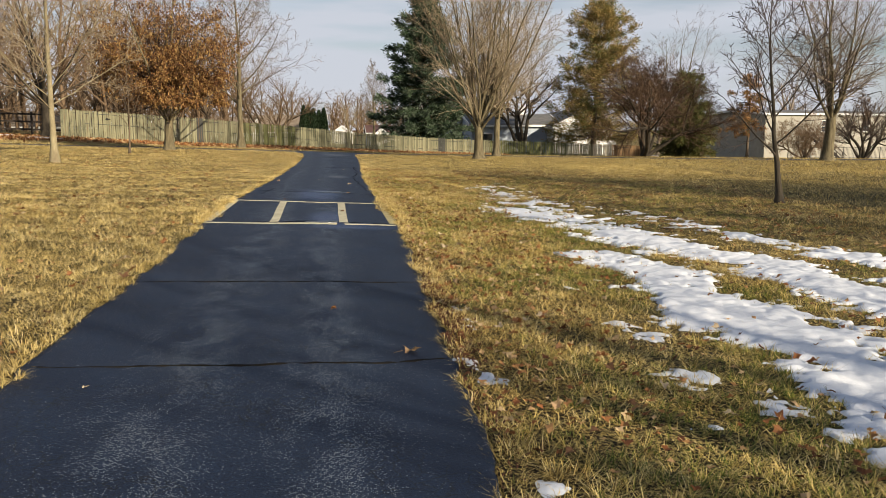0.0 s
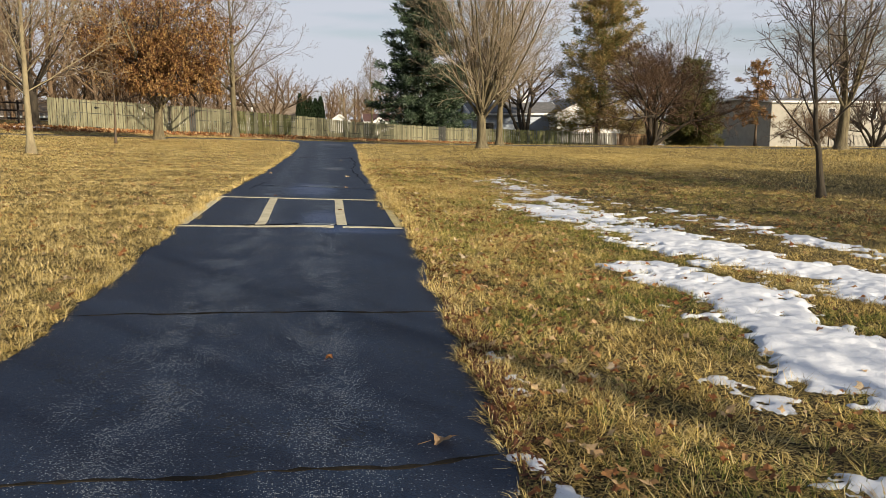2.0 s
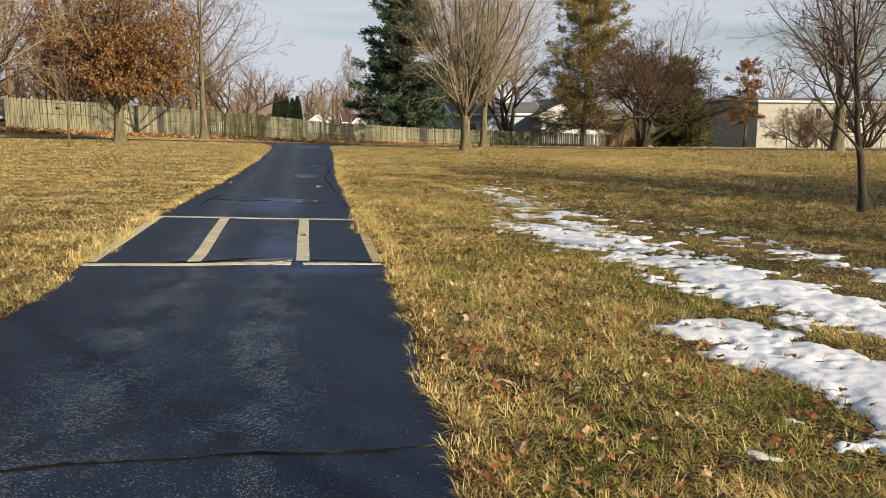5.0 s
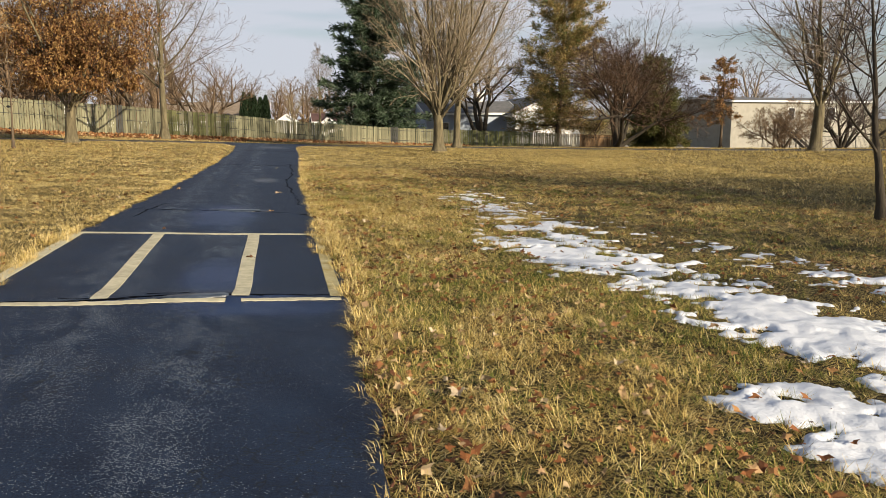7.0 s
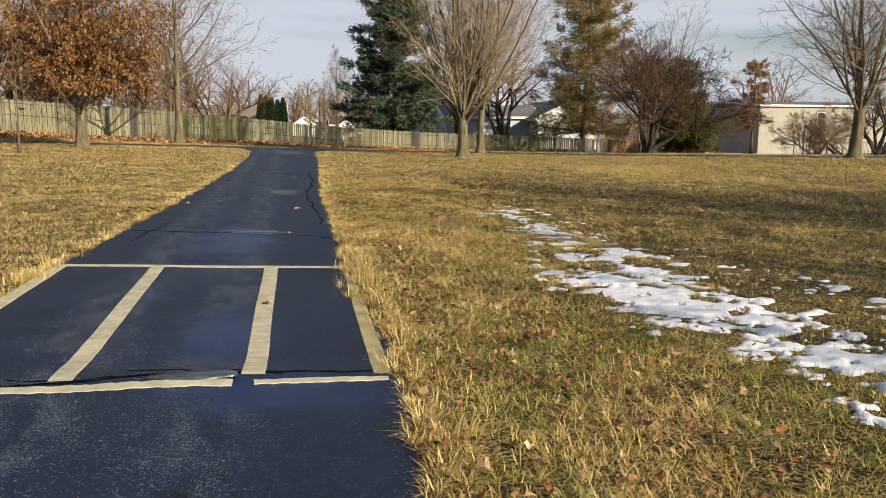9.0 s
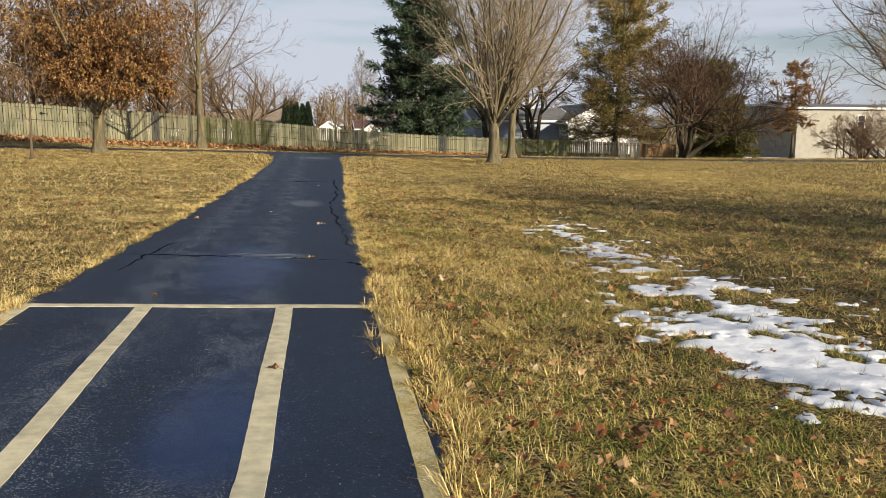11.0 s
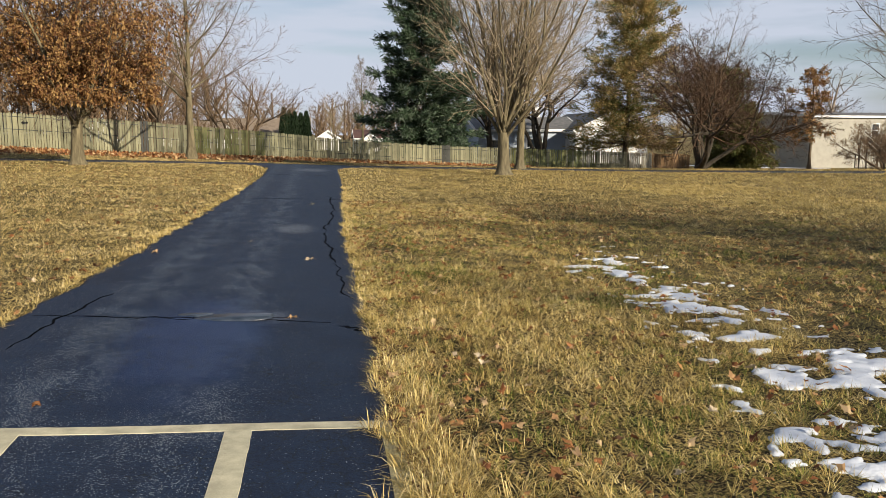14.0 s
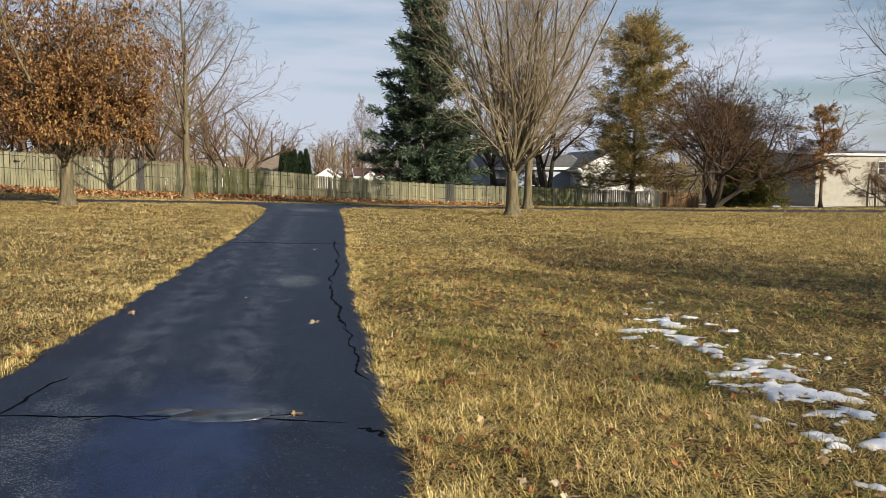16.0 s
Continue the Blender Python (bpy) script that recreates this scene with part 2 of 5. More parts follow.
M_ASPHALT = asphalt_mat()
M_TAR = mat("tar", (0.0022, 0.0025, 0.004), (0.006, 0.006, 0.008), 9, 0.9, 0.3, 60, spec=0.04)
M_PAINT = mat("cream_paint", (0.57, 0.52, 0.36), (0.36, 0.33, 0.23), 9, 0.8, 0.12, 140)
M_PAINT_OLD = mat("lichened_cream_paint", (0.50, 0.44, 0.27), (0.30, 0.23, 0.06), 5, 0.85, 0.4, 60)
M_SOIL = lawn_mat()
M_GRASS = leaf_mat("grass_blades", [(0.045, 0.080, 0.011), (0.11, 0.145, 0.022), (0.24, 0.235, 0.045), (0.48, 0.38, 0.115), (0.72, 0.56, 0.22)], 0.10, 0.6, 1.4, 1.3)
M_STRAW = leaf_mat("straw_blades", [(0.17, 0.115, 0.034), (0.45, 0.325, 0.105), (0.66, 0.50, 0.18), (0.78, 0.60, 0.25), (0.90, 0.74, 0.40)], 0.12, 0.6, 0.9, 1.0)
M_STRAW_DULL = leaf_mat("dull_straw_blades", [(0.10, 0.062, 0.020), (0.32, 0.215, 0.064), (0.56, 0.41, 0.125), (0.74, 0.56, 0.20), (0.90, 0.73, 0.36)], 0.10, 0.6, 1.1, 1.3)
M_SNOW = mat("snow", (0.74, 0.76, 0.80), (0.60, 0.63, 0.69), 2.2, 0.55, 0.28, 45)
M_BARK_GREY = mat("grey_bark", (0.20, 0.165, 0.095), (0.075, 0.062, 0.036), 7.0, 0.9, 1.0, 30, (1, 1, 0.16))
M_BARK_PALE = mat("pale_bark", (0.33, 0.28, 0.165), (0.17, 0.135, 0.08), 4.0, 0.85, 0.7, 22, (1, 1, 0.4))
M_BARK_DARK = mat("dark_bark", (0.066, 0.053, 0.036), (0.030, 0.024, 0.017), 4.0, 0.9, 0.9, 26, (1, 1, 0.25))
M_BARK_BROWN = mat("brown_bark", (0.15, 0.11, 0.07), (0.08, 0.058, 0.04), 4.0, 0.9, 0.9, 26, (1, 1, 0.25))
M_TWIG_GREY = mat("grey_twigs", (0.22, 0.175, 0.13), (0.15, 0.115, 0.085), 1.0, 0.85, 0, 10)
M_TWIG_PALE = mat("pale_twigs", (0.31, 0.25, 0.165), (0.22, 0.17, 0.11), 1.0, 0.85, 0, 10)
M_TWIG_RED = mat("reddish_twigs", (0.11, 0.066, 0.036), (0.07, 0.043, 0.026), 1.0, 0.85, 0, 10)
M_TWIG_DARK = mat("dark_twigs", (0.09, 0.065, 0.055), (0.05, 0.038, 0.032), 1.0, 0.85, 0, 10)
M_TWIG_BROWN = mat("brown_twigs", (0.20, 0.135, 0.08), (0.13, 0.085, 0.05), 0.6, 0.85, 0, 10)
M_OAK_LEAF = leaf_mat("dry_oak_leaves", [(0.10, 0.042, 0.02), (0.20, 0.10, 0.04), (0.31, 0.175, 0.065), (0.43, 0.275, 0.105)], 0.3, 0.6, 0.8, 0.35)
M_SPRUCE = leaf_mat("spruce_needles", [(0.022, 0.042, 0.020), (0.045, 0.075, 0.036), (0.085, 0.12, 0.072), (0.17, 0.20, 0.15)], 0.25, 0.5, 0.6, 0.5)
M_RUST = leaf_mat("rusty_needles", [(0.11, 0.145, 0.045), (0.23, 0.195, 0.068), (0.35, 0.245, 0.09), (0.45, 0.31, 0.125)], 0.35, 0.6, 1.3, 0.28)
M_RUSTY = leaf_mat("rusty_pine_needles", [(0.07, 0.10, 0.04), (0.22, 0.11, 0.04), (0.32, 0.16, 0.055), (0.40, 0.22, 0.085)], 0.3, 0.6, 0.5, 0.5)
M_YEW = leaf_mat("dark_evergreen", [(0.010, 0.020, 0.009), (0.016, 0.030, 0.013), (0.024, 0.042, 0.02), (0.04, 0.06, 0.03)], 0.1, 0.6)
M_OLIVE = leaf_mat("olive_needles", [(0.05, 0.07, 0.02), (0.10, 0.11, 0.03), (0.15, 0.14, 0.045), (0.20, 0.18, 0.06)], 0.25, 0.6, 0.8, 0.5)
M_FALLEN = leaf_mat("fallen_leaves", [(0.10, 0.04, 0.02), (0.26, 0.10, 0.035), (0.36, 0.19, 0.075), (0.58, 0.42, 0.23)], 0.10, 0.8)
M_FENCE = mat("weathered_planks", (0.285, 0.265, 0.16), (0.14, 0.14, 0.09), 1.6, 0.9, 0.6, 16, (3, 3, 0.35), 0.34, "object")
M_FENCE_MOSS = mat("mossy_planks", (0.22, 0.22, 0.085), (0.085, 0.09, 0.045), 1.8, 0.9, 0.6, 16, (3, 3, 0.3), 0.35, "object")
M_FENCE_OLD = mat("dark_old_planks", (0.085, 0.085, 0.075), (0.05, 0.05, 0.046), 2.0, 0.9, 0.5, 16, (3, 3, 0.35), 0.2, "object")
M_FENCE_NEW = mat("fresh_planks", (0.52, 0.47, 0.36), (0.40, 0.34, 0.24), 1.6, 0.85, 0.5, 16, (3, 3, 0.35), 0.15, "object")
M_FENCE_RED = mat("reddish_planks", (0.30, 0.18, 0.09), (0.20, 0.12, 0.06), 1.6, 0.85, 0.5, 16, (3, 3, 0.35), 0.2, "object")
M_RAIL = mat("dark_rail_wood", (0.05, 0.038, 0.03), (0.03, 0.024, 0.02), 3, 0.85, 0.5, 20)
M_SIDING = mat("cream_siding", (0.36, 0.34, 0.285), (0.30, 0.28, 0.235), 1.5, 0.7, 0.1, 30)
M_SIDING_BLUE = mat("blue_grey_siding", (0.46, 0.51, 0.58), (0.39, 0.44, 0.52), 1.5, 0.7, 0.1, 30)
M_SIDING_WHITE = mat("white_siding", (0.78, 0.77, 0.74), (0.68, 0.67, 0.64), 1.5, 0.65, 0.1, 30)
M_TRIM = mat("white_trim", (0.80, 0.80, 0.78), (0.70, 0.70, 0.68), 3, 0.5, 0.05, 30)
M_ROOF = mat("tan_shingles", (0.24, 0.19, 0.14), (0.16, 0.125, 0.095), 2.5, 0.9, 0.6, 9, (1, 1, 1))
M_ROOF_GREY = mat("grey_shingles", (0.17, 0.165, 0.16), (0.10, 0.10, 0.10), 2.5, 0.9, 0.6, 9)
M_ROOF_RED = mat("red_brown_shingles", (0.14, 0.075, 0.06), (0.09, 0.05, 0.045), 2.5, 0.9, 0.6, 9)
M_GLASS = mat("window_glass", (0.03, 0.04, 0.05), (0.02, 0.025, 0.03), 1, 0.08, 0, 10, spec=0.8)
M_METAL = mat("black_metal", (0.02, 0.02, 0.02), (0.03, 0.03, 0.03), 4, 0.45, 0.1, 60, metal=0.4)


# ---- building helpers ----
def mesh_of(name, verts, faces, material, smooth=True):
    me = bpy.data.meshes.new(name)
    me.from_pydata(verts.tolist() if isinstance(verts, np.ndarray) else verts, [], faces.tolist() if isinstance(faces, np.ndarray) else faces)
    me.materials.append(material)
    if smooth:
        me.polygons.foreach_set("use_smooth", np.ones(len(me.polygons), dtype=bool))
    me.update()
    return me


def big_mesh(name, verts, faces, material, smooth=True):
    """As mesh_of, for many equal faces: verts (N, 3), faces (M, k)."""
    me = bpy.data.meshes.new(name)
    m, k = faces.shape
    me.vertices.add(len(verts)); me.vertices.foreach_set("co", np.asarray(verts, dtype=np.float32).ravel())
    me.loops.add(m * k); me.loops.foreach_set("vertex_index", faces.astype(np.int32).ravel())
    me.polygons.add(m); me.polygons.foreach_set("loop_start", np.arange(0, m * k, k, dtype=np.int32))
    me.polygons.foreach_set("loop_total", np.full(m, k, dtype=np.int32))
    me.polygons.foreach_set("use_smooth", np.full(m, smooth, dtype=bool))
    me.materials.append(material)
    me.update(calc_edges=True)
    return me


def part(name, data, parent, label="", at_pose=None):
    """Links a mesh, or a bmesh with a material, as one part under a thing or a part."""
    if isinstance(data, tuple):
        bm, material = data
        me = bpy.data.meshes.new(name)
        bm.to_mesh(me); bm.free()
        me.materials.append(material)
        data = me
    ob = new(name, data)
    ob.parent = parent
    if at_pose is not None:
        ob.matrix_basis = at_pose
    return tagged(ob, label) if label else ob


def thing(name, m, label, category, group="", kind=""):
    ob = new(name)
    ob.matrix_basis = m
    return tagged(ob, label, category, group, kind)


def box(bm, x0, x1, y0, y1, z0, z1, bevel=0.0):
    made = bmesh.ops.create_cube(bm, size=1.0, matrix=Matrix.LocRotScale(((x0 + x1) / 2, (y0 + y1) / 2, (z0 + z1) / 2), None, (x1 - x0, y1 - y0, z1 - z0)))
    if bevel:
        edges = {e for v in made["verts"] for e in v.link_edges}
        bmesh.ops.bevel(bm, geom=list(edges), offset=bevel, segments=1, affect="EDGES")
    return bm


def boxes(material, *sizes, bevel=0.0):
    bm = bmesh.new()
    for s in sizes:
        box(bm, *s, bevel=bevel)
    return bm, material


def lattice(seed):
    return np.random.RandomState(seed).rand(256, 256)


LATTICES = [lattice(s) for s in range(4)]


def soft_noise(x, y, scale, octaves=3, which=0):
    """Value noise 0..1 on arrays."""
    out, amp, total = 0, 1.0, 0
    for o in range(octaves):
        u, v = x * scale * 2 ** o + 37.3 * o, y * scale * 2 ** o + 11.7 * o
        i, j = np.floor(u).astype(int), np.floor(v).astype(int)
        f, g = u - i, v - j
        f, g = f * f * (3 - 2 * f), g * g * (3 - 2 * g)
        t = LATTICES[(which + o) % 4]
        a, b, c, d = t[i % 256, j % 256], t[(i + 1) % 256, j % 256], t[i % 256, (j + 1) % 256], t[(i + 1) % 256, (j + 1) % 256]
        out = out + amp * (a + (b - a) * f + (c - a) * g + (a - b - c + d) * f * g)
        total += amp
        amp *= 0.5
    return out / total


def smooth(a, b, v):
    t = np.clip((v - a) / (b - a), 0, 1)
    return t * t * (3 - 2 * t)


# ---- ground and path ----
def lie(x, y):
    """Height of the lawn: falls to the right, flatter further out, dips behind the far crossing path."""
    x, y = np.asarray(x, float), np.asarray(y, float)
    xc = 60 * np.tanh(x / 60)
    z = -0.0428 * xc + 0.0235 * np.log1p(np.exp((np.minimum(xc, 59) - 3) / 1.5)) * 1.5
    z = z - smooth(61, 69, y) * smooth(-6, 12, x) * (0.12 + 0.010 * np.clip(x, 0, 30)) - 1.2 * smooth(80, 160, y)
    z = z + 0.3 * smooth(-13, -22, x) * smooth(62, 69, y)
    return z - 0.65 * smooth(70, 95, y) * smooth(25, 50, x)


def lie1(x, y):
    return float(lie(x, y))


EDGE_Y = (0, 5, 8, 14, 18, 25, 32, 40, 47, 53, 55.5, 57.5)
EDGE_L = (-1.90, -1.93, -1.96, -1.98, -1.96, -1.62, -1.40, -1.22, -1.20, -1.40, -2.1, -3.6)
EDGE_R = (0.66, 0.88, 1.02, 1.26, 1.24, 1.27, 1.46, 1.74, 1.90, 1.98, 2.4, 4.0)
CROSS_X = (-40, -26, -18, -12, -6, -2, 3, 10, 20, 33, 50)
CROSS_Y = (33.0, 45.5, 50.2, 53.2, 56.3, 58.0, 58.4, 58.3, 57.5, 57.8, 60.0)


def edges_at(y):
    wob = (soft_noise(y * 0 + 3.1, y, 2.2, 3) - 0.5) * 0.16
    wob2 = (soft_noise(y * 0 + 9.1, y, 2.4, 3, 1) - 0.5) * 0.16
    return np.interp(y, EDGE_Y, EDGE_L) + wob, np.interp(y, EDGE_Y, EDGE_R) + wob2


def on_path(x, y, margin=0.0):
    l, r = edges_at(y)
    main = (x > l - margin) & (x < r + margin) & (y < 57.5)
    cross = np.abs(y - np.interp(x, CROSS_X, CROSS_Y)) < 1.25 + margin
    return main | cross


def strip_axis(*runs):
    out = []
    for a, b, step in runs:
        out.append(np.arange(a, b, step))
    return np.concatenate(out + [np.array([runs[-1][1]])])


gx = strip_axis((-2500, -300, 220), (-300, -60, 24), (-60, -12, 2.0), (-12, -3, 0.35), (-3, 3, 0.1), (3, 12, 0.3), (12, 60, 2.0), (60, 300, 24), (300, 2500, 220))
gy = strip_axis((-900, -60, 120), (-60, -4, 4), (-4, 30, 0.2), (30, 64, 0.4), (64, 110, 2.0), (110, 300, 19), (300, 3000, 300))
X, Y = np.meshgrid(gx, gy)
Z = lie(X, Y)
near = (np.abs(X) < 13) & (Y > -4) & (Y < 64)
rough = (soft_noise(X, Y, 1.2, 3) - 0.5) * 0.05 + (soft_noise(X, Y, 4.5, 2, 2) - 0.5) * 0.03
Z = Z + np.where(near & ~on_path(X, Y, 0.15), rough, 0) - np.where(on_path(X, Y, -0.05), 0.05, 0.0)
nx, ny = len(gx), len(gy)
idx = np.arange(nx * ny).reshape(ny, nx)
quads = np.stack([idx[:-1, :-1], idx[:-1, 1:], idx[1:, 1:], idx[1:, :-1]], -1).reshape(-1, 4)
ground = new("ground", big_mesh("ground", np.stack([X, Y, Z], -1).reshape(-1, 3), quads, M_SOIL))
tagged(ground, "winter lawn sloping gently, matted straw-coloured thatch", "lawn", kind="structure")

py = np.arange(-6, 57.6, 0.1)
pl, pr = edges_at(py)
cols = np.concatenate([[0, 0.006], np.linspace(0.02, 0.98, 21), [0.994, 1]])
PX = pl[:, None] + (pr - pl)[:, None] * cols
PY = np.repeat(py[:, None], 25, 1)
bulge = 0.035 * np.exp(-((PY - 13.75) / 0.25) ** 2) * np.exp(-((PX - 0.0) / 1.2) ** 2)
PZ = lie(PX, PY) + 0.004 + (soft_noise(PX, PY, 0.6, 2) - 0.5) * 0.02 + bulge
PZ[:, 0] -= 0.05
PZ[:, -1] -= 0.05
idx = np.arange(PX.size).reshape(PX.shape)
quads = np.stack([idx[:-1, :-1], idx[:-1, 1:], idx[1:, 1:], idx[1:, :-1]], -1).reshape(-1, 4)
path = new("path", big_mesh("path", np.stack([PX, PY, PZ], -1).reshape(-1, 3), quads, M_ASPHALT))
tagged(path, "dark sealed asphalt footpath with worn pale speckle", "path", kind="structure")

cx = np.arange(-39, 49, 0.5)
cyc = np.interp(cx, CROSS_X, CROSS_Y)
cols = np.linspace(-1.25, 1.25, 9)
CX, CY = np.repeat(cx[:, None], 9, 1), cyc[:, None] + cols
CZ = lie(CX, CY) - 0.004
idx = np.arange(CX.size).reshape(CX.shape)
quads = np.stack([idx[:-1, :-1], idx[1:, :-1], idx[1:, 1:], idx[:-1, 1:]], -1).reshape(-1, 4)
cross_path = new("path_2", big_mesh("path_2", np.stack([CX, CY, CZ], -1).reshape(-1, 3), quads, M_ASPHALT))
tagged(cross_path, "dark asphalt footpath crossing along the wooden fence", "path", kind="structure")


def path_z(x, y):
    bul = 0.035 * np.exp(-((y - 13.75) / 0.25) ** 2) * np.exp(-((x - 0.0) / 1.2) ** 2)
    return lie(x, y) + 0.004 + (soft_noise(x, y, 0.6, 2) - 0.5) * 0.02 + bul


def ribbon(name, xs, ys, widths, material, lift, parent, label="", ragged=0.0, seed=1):
    """A flat strip along a line on the path, a few millimetres proud, with bevelled sides."""
    xs, ys = np.asarray(xs, float), np.asarray(ys, float)
    w = np.broadcast_to(np.asarray(widths, float), xs.shape)
    d = np.stack([np.gradient(xs), np.gradient(ys)], -1)
    d /= np.linalg.norm(d, axis=1)[:, None]
    nrm = np.stack([-d[:, 1], d[:, 0]], -1)
    rs = np.random.RandomState(seed)
    wl_ = w / 2 + rs.uniform(-ragged, ragged, len(xs))
    wr_ = w / 2 + rs.uniform(-ragged, ragged, len(xs))
    rows = []
    for off, up in ((wl_ + 0.004, -0.004), (wl_, lift), (-wr_, lift), (-wr_ - 0.004, -0.004)):
        qx, qy = xs + nrm[:, 0] * off, ys + nrm[:, 1] * off
        rows.append(np.stack([qx, qy, path_z(qx, qy) + up], -1))
    v = np.stack(rows, 1).reshape(-1, 3)
    i = np.arange(len(xs) * 4).reshape(-1, 4)
    f = np.stack([i[:-1, 1:], i[:-1, :-1], i[1:, :-1], i[1:, 1:]], -1).reshape(-1, 4)
    return part(name, big_mesh(name, v, f, material, False), parent, label)


# cream paint box across the path
for x0, y0, x1, y1, w in ((-0.865, 13.66, -0.905, 17.81, 0.14), (0.30, 13.69, 0.335, 17.82, 0.15), (1.15, 13.74, 1.21, 17.82, 0.12), (-1.95, 13.7, -1.92, 17.80, 0.13)):
    t = np.linspace(0, 1, 60)
    ribbon("paint_stripe", x0 + (x1 - x0) * t + 0.003 * np.sin(t * 9 + x0), y0 + (y1 - y0) * t, w, M_PAINT if x0 != 1.15 else M_PAINT_OLD, 0.004, path, "" if x0 != 1.15 else "cream stripe stained with yellow lichen", 0.0025, 3)
t = np.linspace(0, 1, 60)
ribbon("paint_line", -1.95 + 3.17 * t, 17.85 + 0.03 * t, 0.11, M_PAINT, 0.0045, path, "", 0.003, 4)
ribbon("paint_line", -1.98 + 2.16 * t, 13.53 + 0.03 * t + 0.015 * np.sin(t * 9), 0.11 - 0.02 * t, M_PAINT, 0.0045, path, "", 0.009, 5)
t = np.linspace(0, 1, 24)
ribbon("paint_line", 0.31 + 0.87 * t, 13.57 + 0.07 * t, 0.06 + 0.04 * t * (1 - t), M_PAINT, 0.0045, path, "", 0.009, 6)


def puddle(x, y, rx, ry, seed, material, label):
    """A thin film of meltwater with a ragged edge, lying on the asphalt."""
    rs = np.random.RandomState(seed)
    a = np.linspace(0, 2 * math.pi, 40, endpoint=False)
    k = 0.72 + 0.5 * (soft_noise(3 + 1.5 * np.cos(a) + seed, 3 + 1.5 * np.sin(a), 1.0, 3) - 0.35) + rs.uniform(-0.05, 0.05, 40)
    px, py_ = x + rx * k * np.cos(a), y + ry * k * np.sin(a)
    z = float(np.max(path_z(px, py_))) + 0.002
    v = [(x, y, z)] + [(float(p), float(q), z) for p, q in zip(px, py_)] + [(float(p), float(q), z - 0.02) for p, q in zip(px + 0.004 * np.cos(a), py_ + 0.004 * np.sin(a))]
    f = [(0, 1 + i, 1 + (i + 1) % 40) for i in range(40)] + [(1 + i, 41 + i, 41 + (i + 1) % 40, 1 + (i + 1) % 40) for i in range(40)]
    return tagged(new("puddle", mesh_of("puddle", v, f, material)), label, "puddle")


M_ICE = mat("thin_ice", (0.06, 0.075, 0.10), (0.02, 0.028, 0.042), 9, 0.30, 0.15, 60, spec=0.6)
puddle(-0.10, 13.68, 0.36, 0.08, 3, M_ICE, "small puddle of meltwater behind the cracked ridge")
puddle(0.05, 20.68, 0.42, 0.15, 5, M_ICE, "thin wet film beside the crack in the asphalt")
puddle(-0.30, 20.80, 0.20, 0.07, 6, M_ICE, "thin wet film beside the crack in the asphalt")


def crack(x0, y0, x1, y1, width, material, wander, seed, sway=0.0):
    rs = np.random.RandomState(seed)
    k = max(12, int(math.hypot(x1 - x0, y1 - y0) / 0.06))
    t = np.linspace(0, 1, k)
    off = (soft_noise(t * 6 + seed, t * 0 + seed, 1.0, 4, seed % 4) - 0.5) * wander + sway * np.sin(t * 7 + seed)
    ln = math.hypot(x1 - x0, y1 - y0)
    px, py_ = x0 + (x1 - x0) * t - (y1 - y0) / ln * off, y0 + (y1 - y0) * t + (x1 - x0) / ln * off
    ribbon("crack", px, py_, 0.6 * width * (0.4 + 0.9 * rs.rand(k)) * np.minimum(1, 8 * np.minimum(t, 1 - t) + 0.15), material, 0.003, path, "", width * 0.12, seed)


M_SEAM = mat("sealed_seam", (0.010, 0.0095, 0.009), (0.032, 0.026, 0.018), 7, 0.9, 0.4, 60, spec=0.05)
crack(-1.9, 5.30, 0.85, 5.50, 0.050, M_SEAM, 0.16, 1)
crack(-1.9, 8.32, 1.0, 8.48, 0.065, M_SEAM, 0.16, 2)
for x0, y0, x1, y1, w, s in ((-1.7, 20.75, 0.92, 20.55, 0.028, 11), (-0.9, 20.66, 0.65, 20.68, 0.016, 12), (1.0, 20.42, 1.24, 20.2, 0.05, 13),
                             (-1.95, 13.60, 1.2, 13.72, 0.05, 14), (-1.2, 13.68, 0.6, 13.74, 0.03, 15), (-0.5, 13.80, 0.5, 13.78, 0.02, 24), (-1.2, 34.5, 1.55, 34.75, 0.07, 16),
                             (1.12, 21.6, 1.05, 24.0, 0.03, 17), (1.05, 24.0, 0.98, 27.5, 0.05, 18), (0.98, 27.5, 1.22, 31.5, 0.05, 19), (1.22, 31.5, 1.2, 36, 0.05, 20),
                             (-1.5, 19.6, -1.3, 21.8, 0.03, 21), (-1.25, 47.0, 1.9, 47.3, 0.05, 22)):
    crack(x0, y0, x1, y1, w, M_TAR, 0.22, s)


# ---- wood: branch skeletons turned into tubes ----
def tubes(P, R, sides):
    """P (N, k, 3) centre lines, R (N, k) radii: vertices and quads."""
    N, k, _ = P.shape
    T = np.gradient(P, axis=1)
    T /= np.maximum(np.linalg.norm(T, axis=2, keepdims=True), 1e-9)
    ref = np.where(np.abs(T[:, :1, 2:3]) > 0.9, np.array([1.0, 0, 0]), np.array([0, 0, 1.0]))
    ref = np.broadcast_to(ref, T.shape)
    U = np.cross(T, ref)
    U /= np.maximum(np.linalg.norm(U, axis=2, keepdims=True), 1e-9)
    V = np.cross(T, U)
    a = np.arange(sides) * 2 * math.pi / sides
    ring = P[:, :, None, :] + R[:, :, None, None] * (np.cos(a)[:, None] * U[:, :, None, :] + np.sin(a)[:, None] * V[:, :, None, :])
    i = np.arange(N * k * sides).reshape(N, k, sides)
    j = np.roll(i, -1, axis=2)
    f = np.stack([i[:, :-1], j[:, :-1], j[:, 1:], i[:, 1:]], -1).reshape(-1, 4)
    return ring.reshape(-1, 3), f


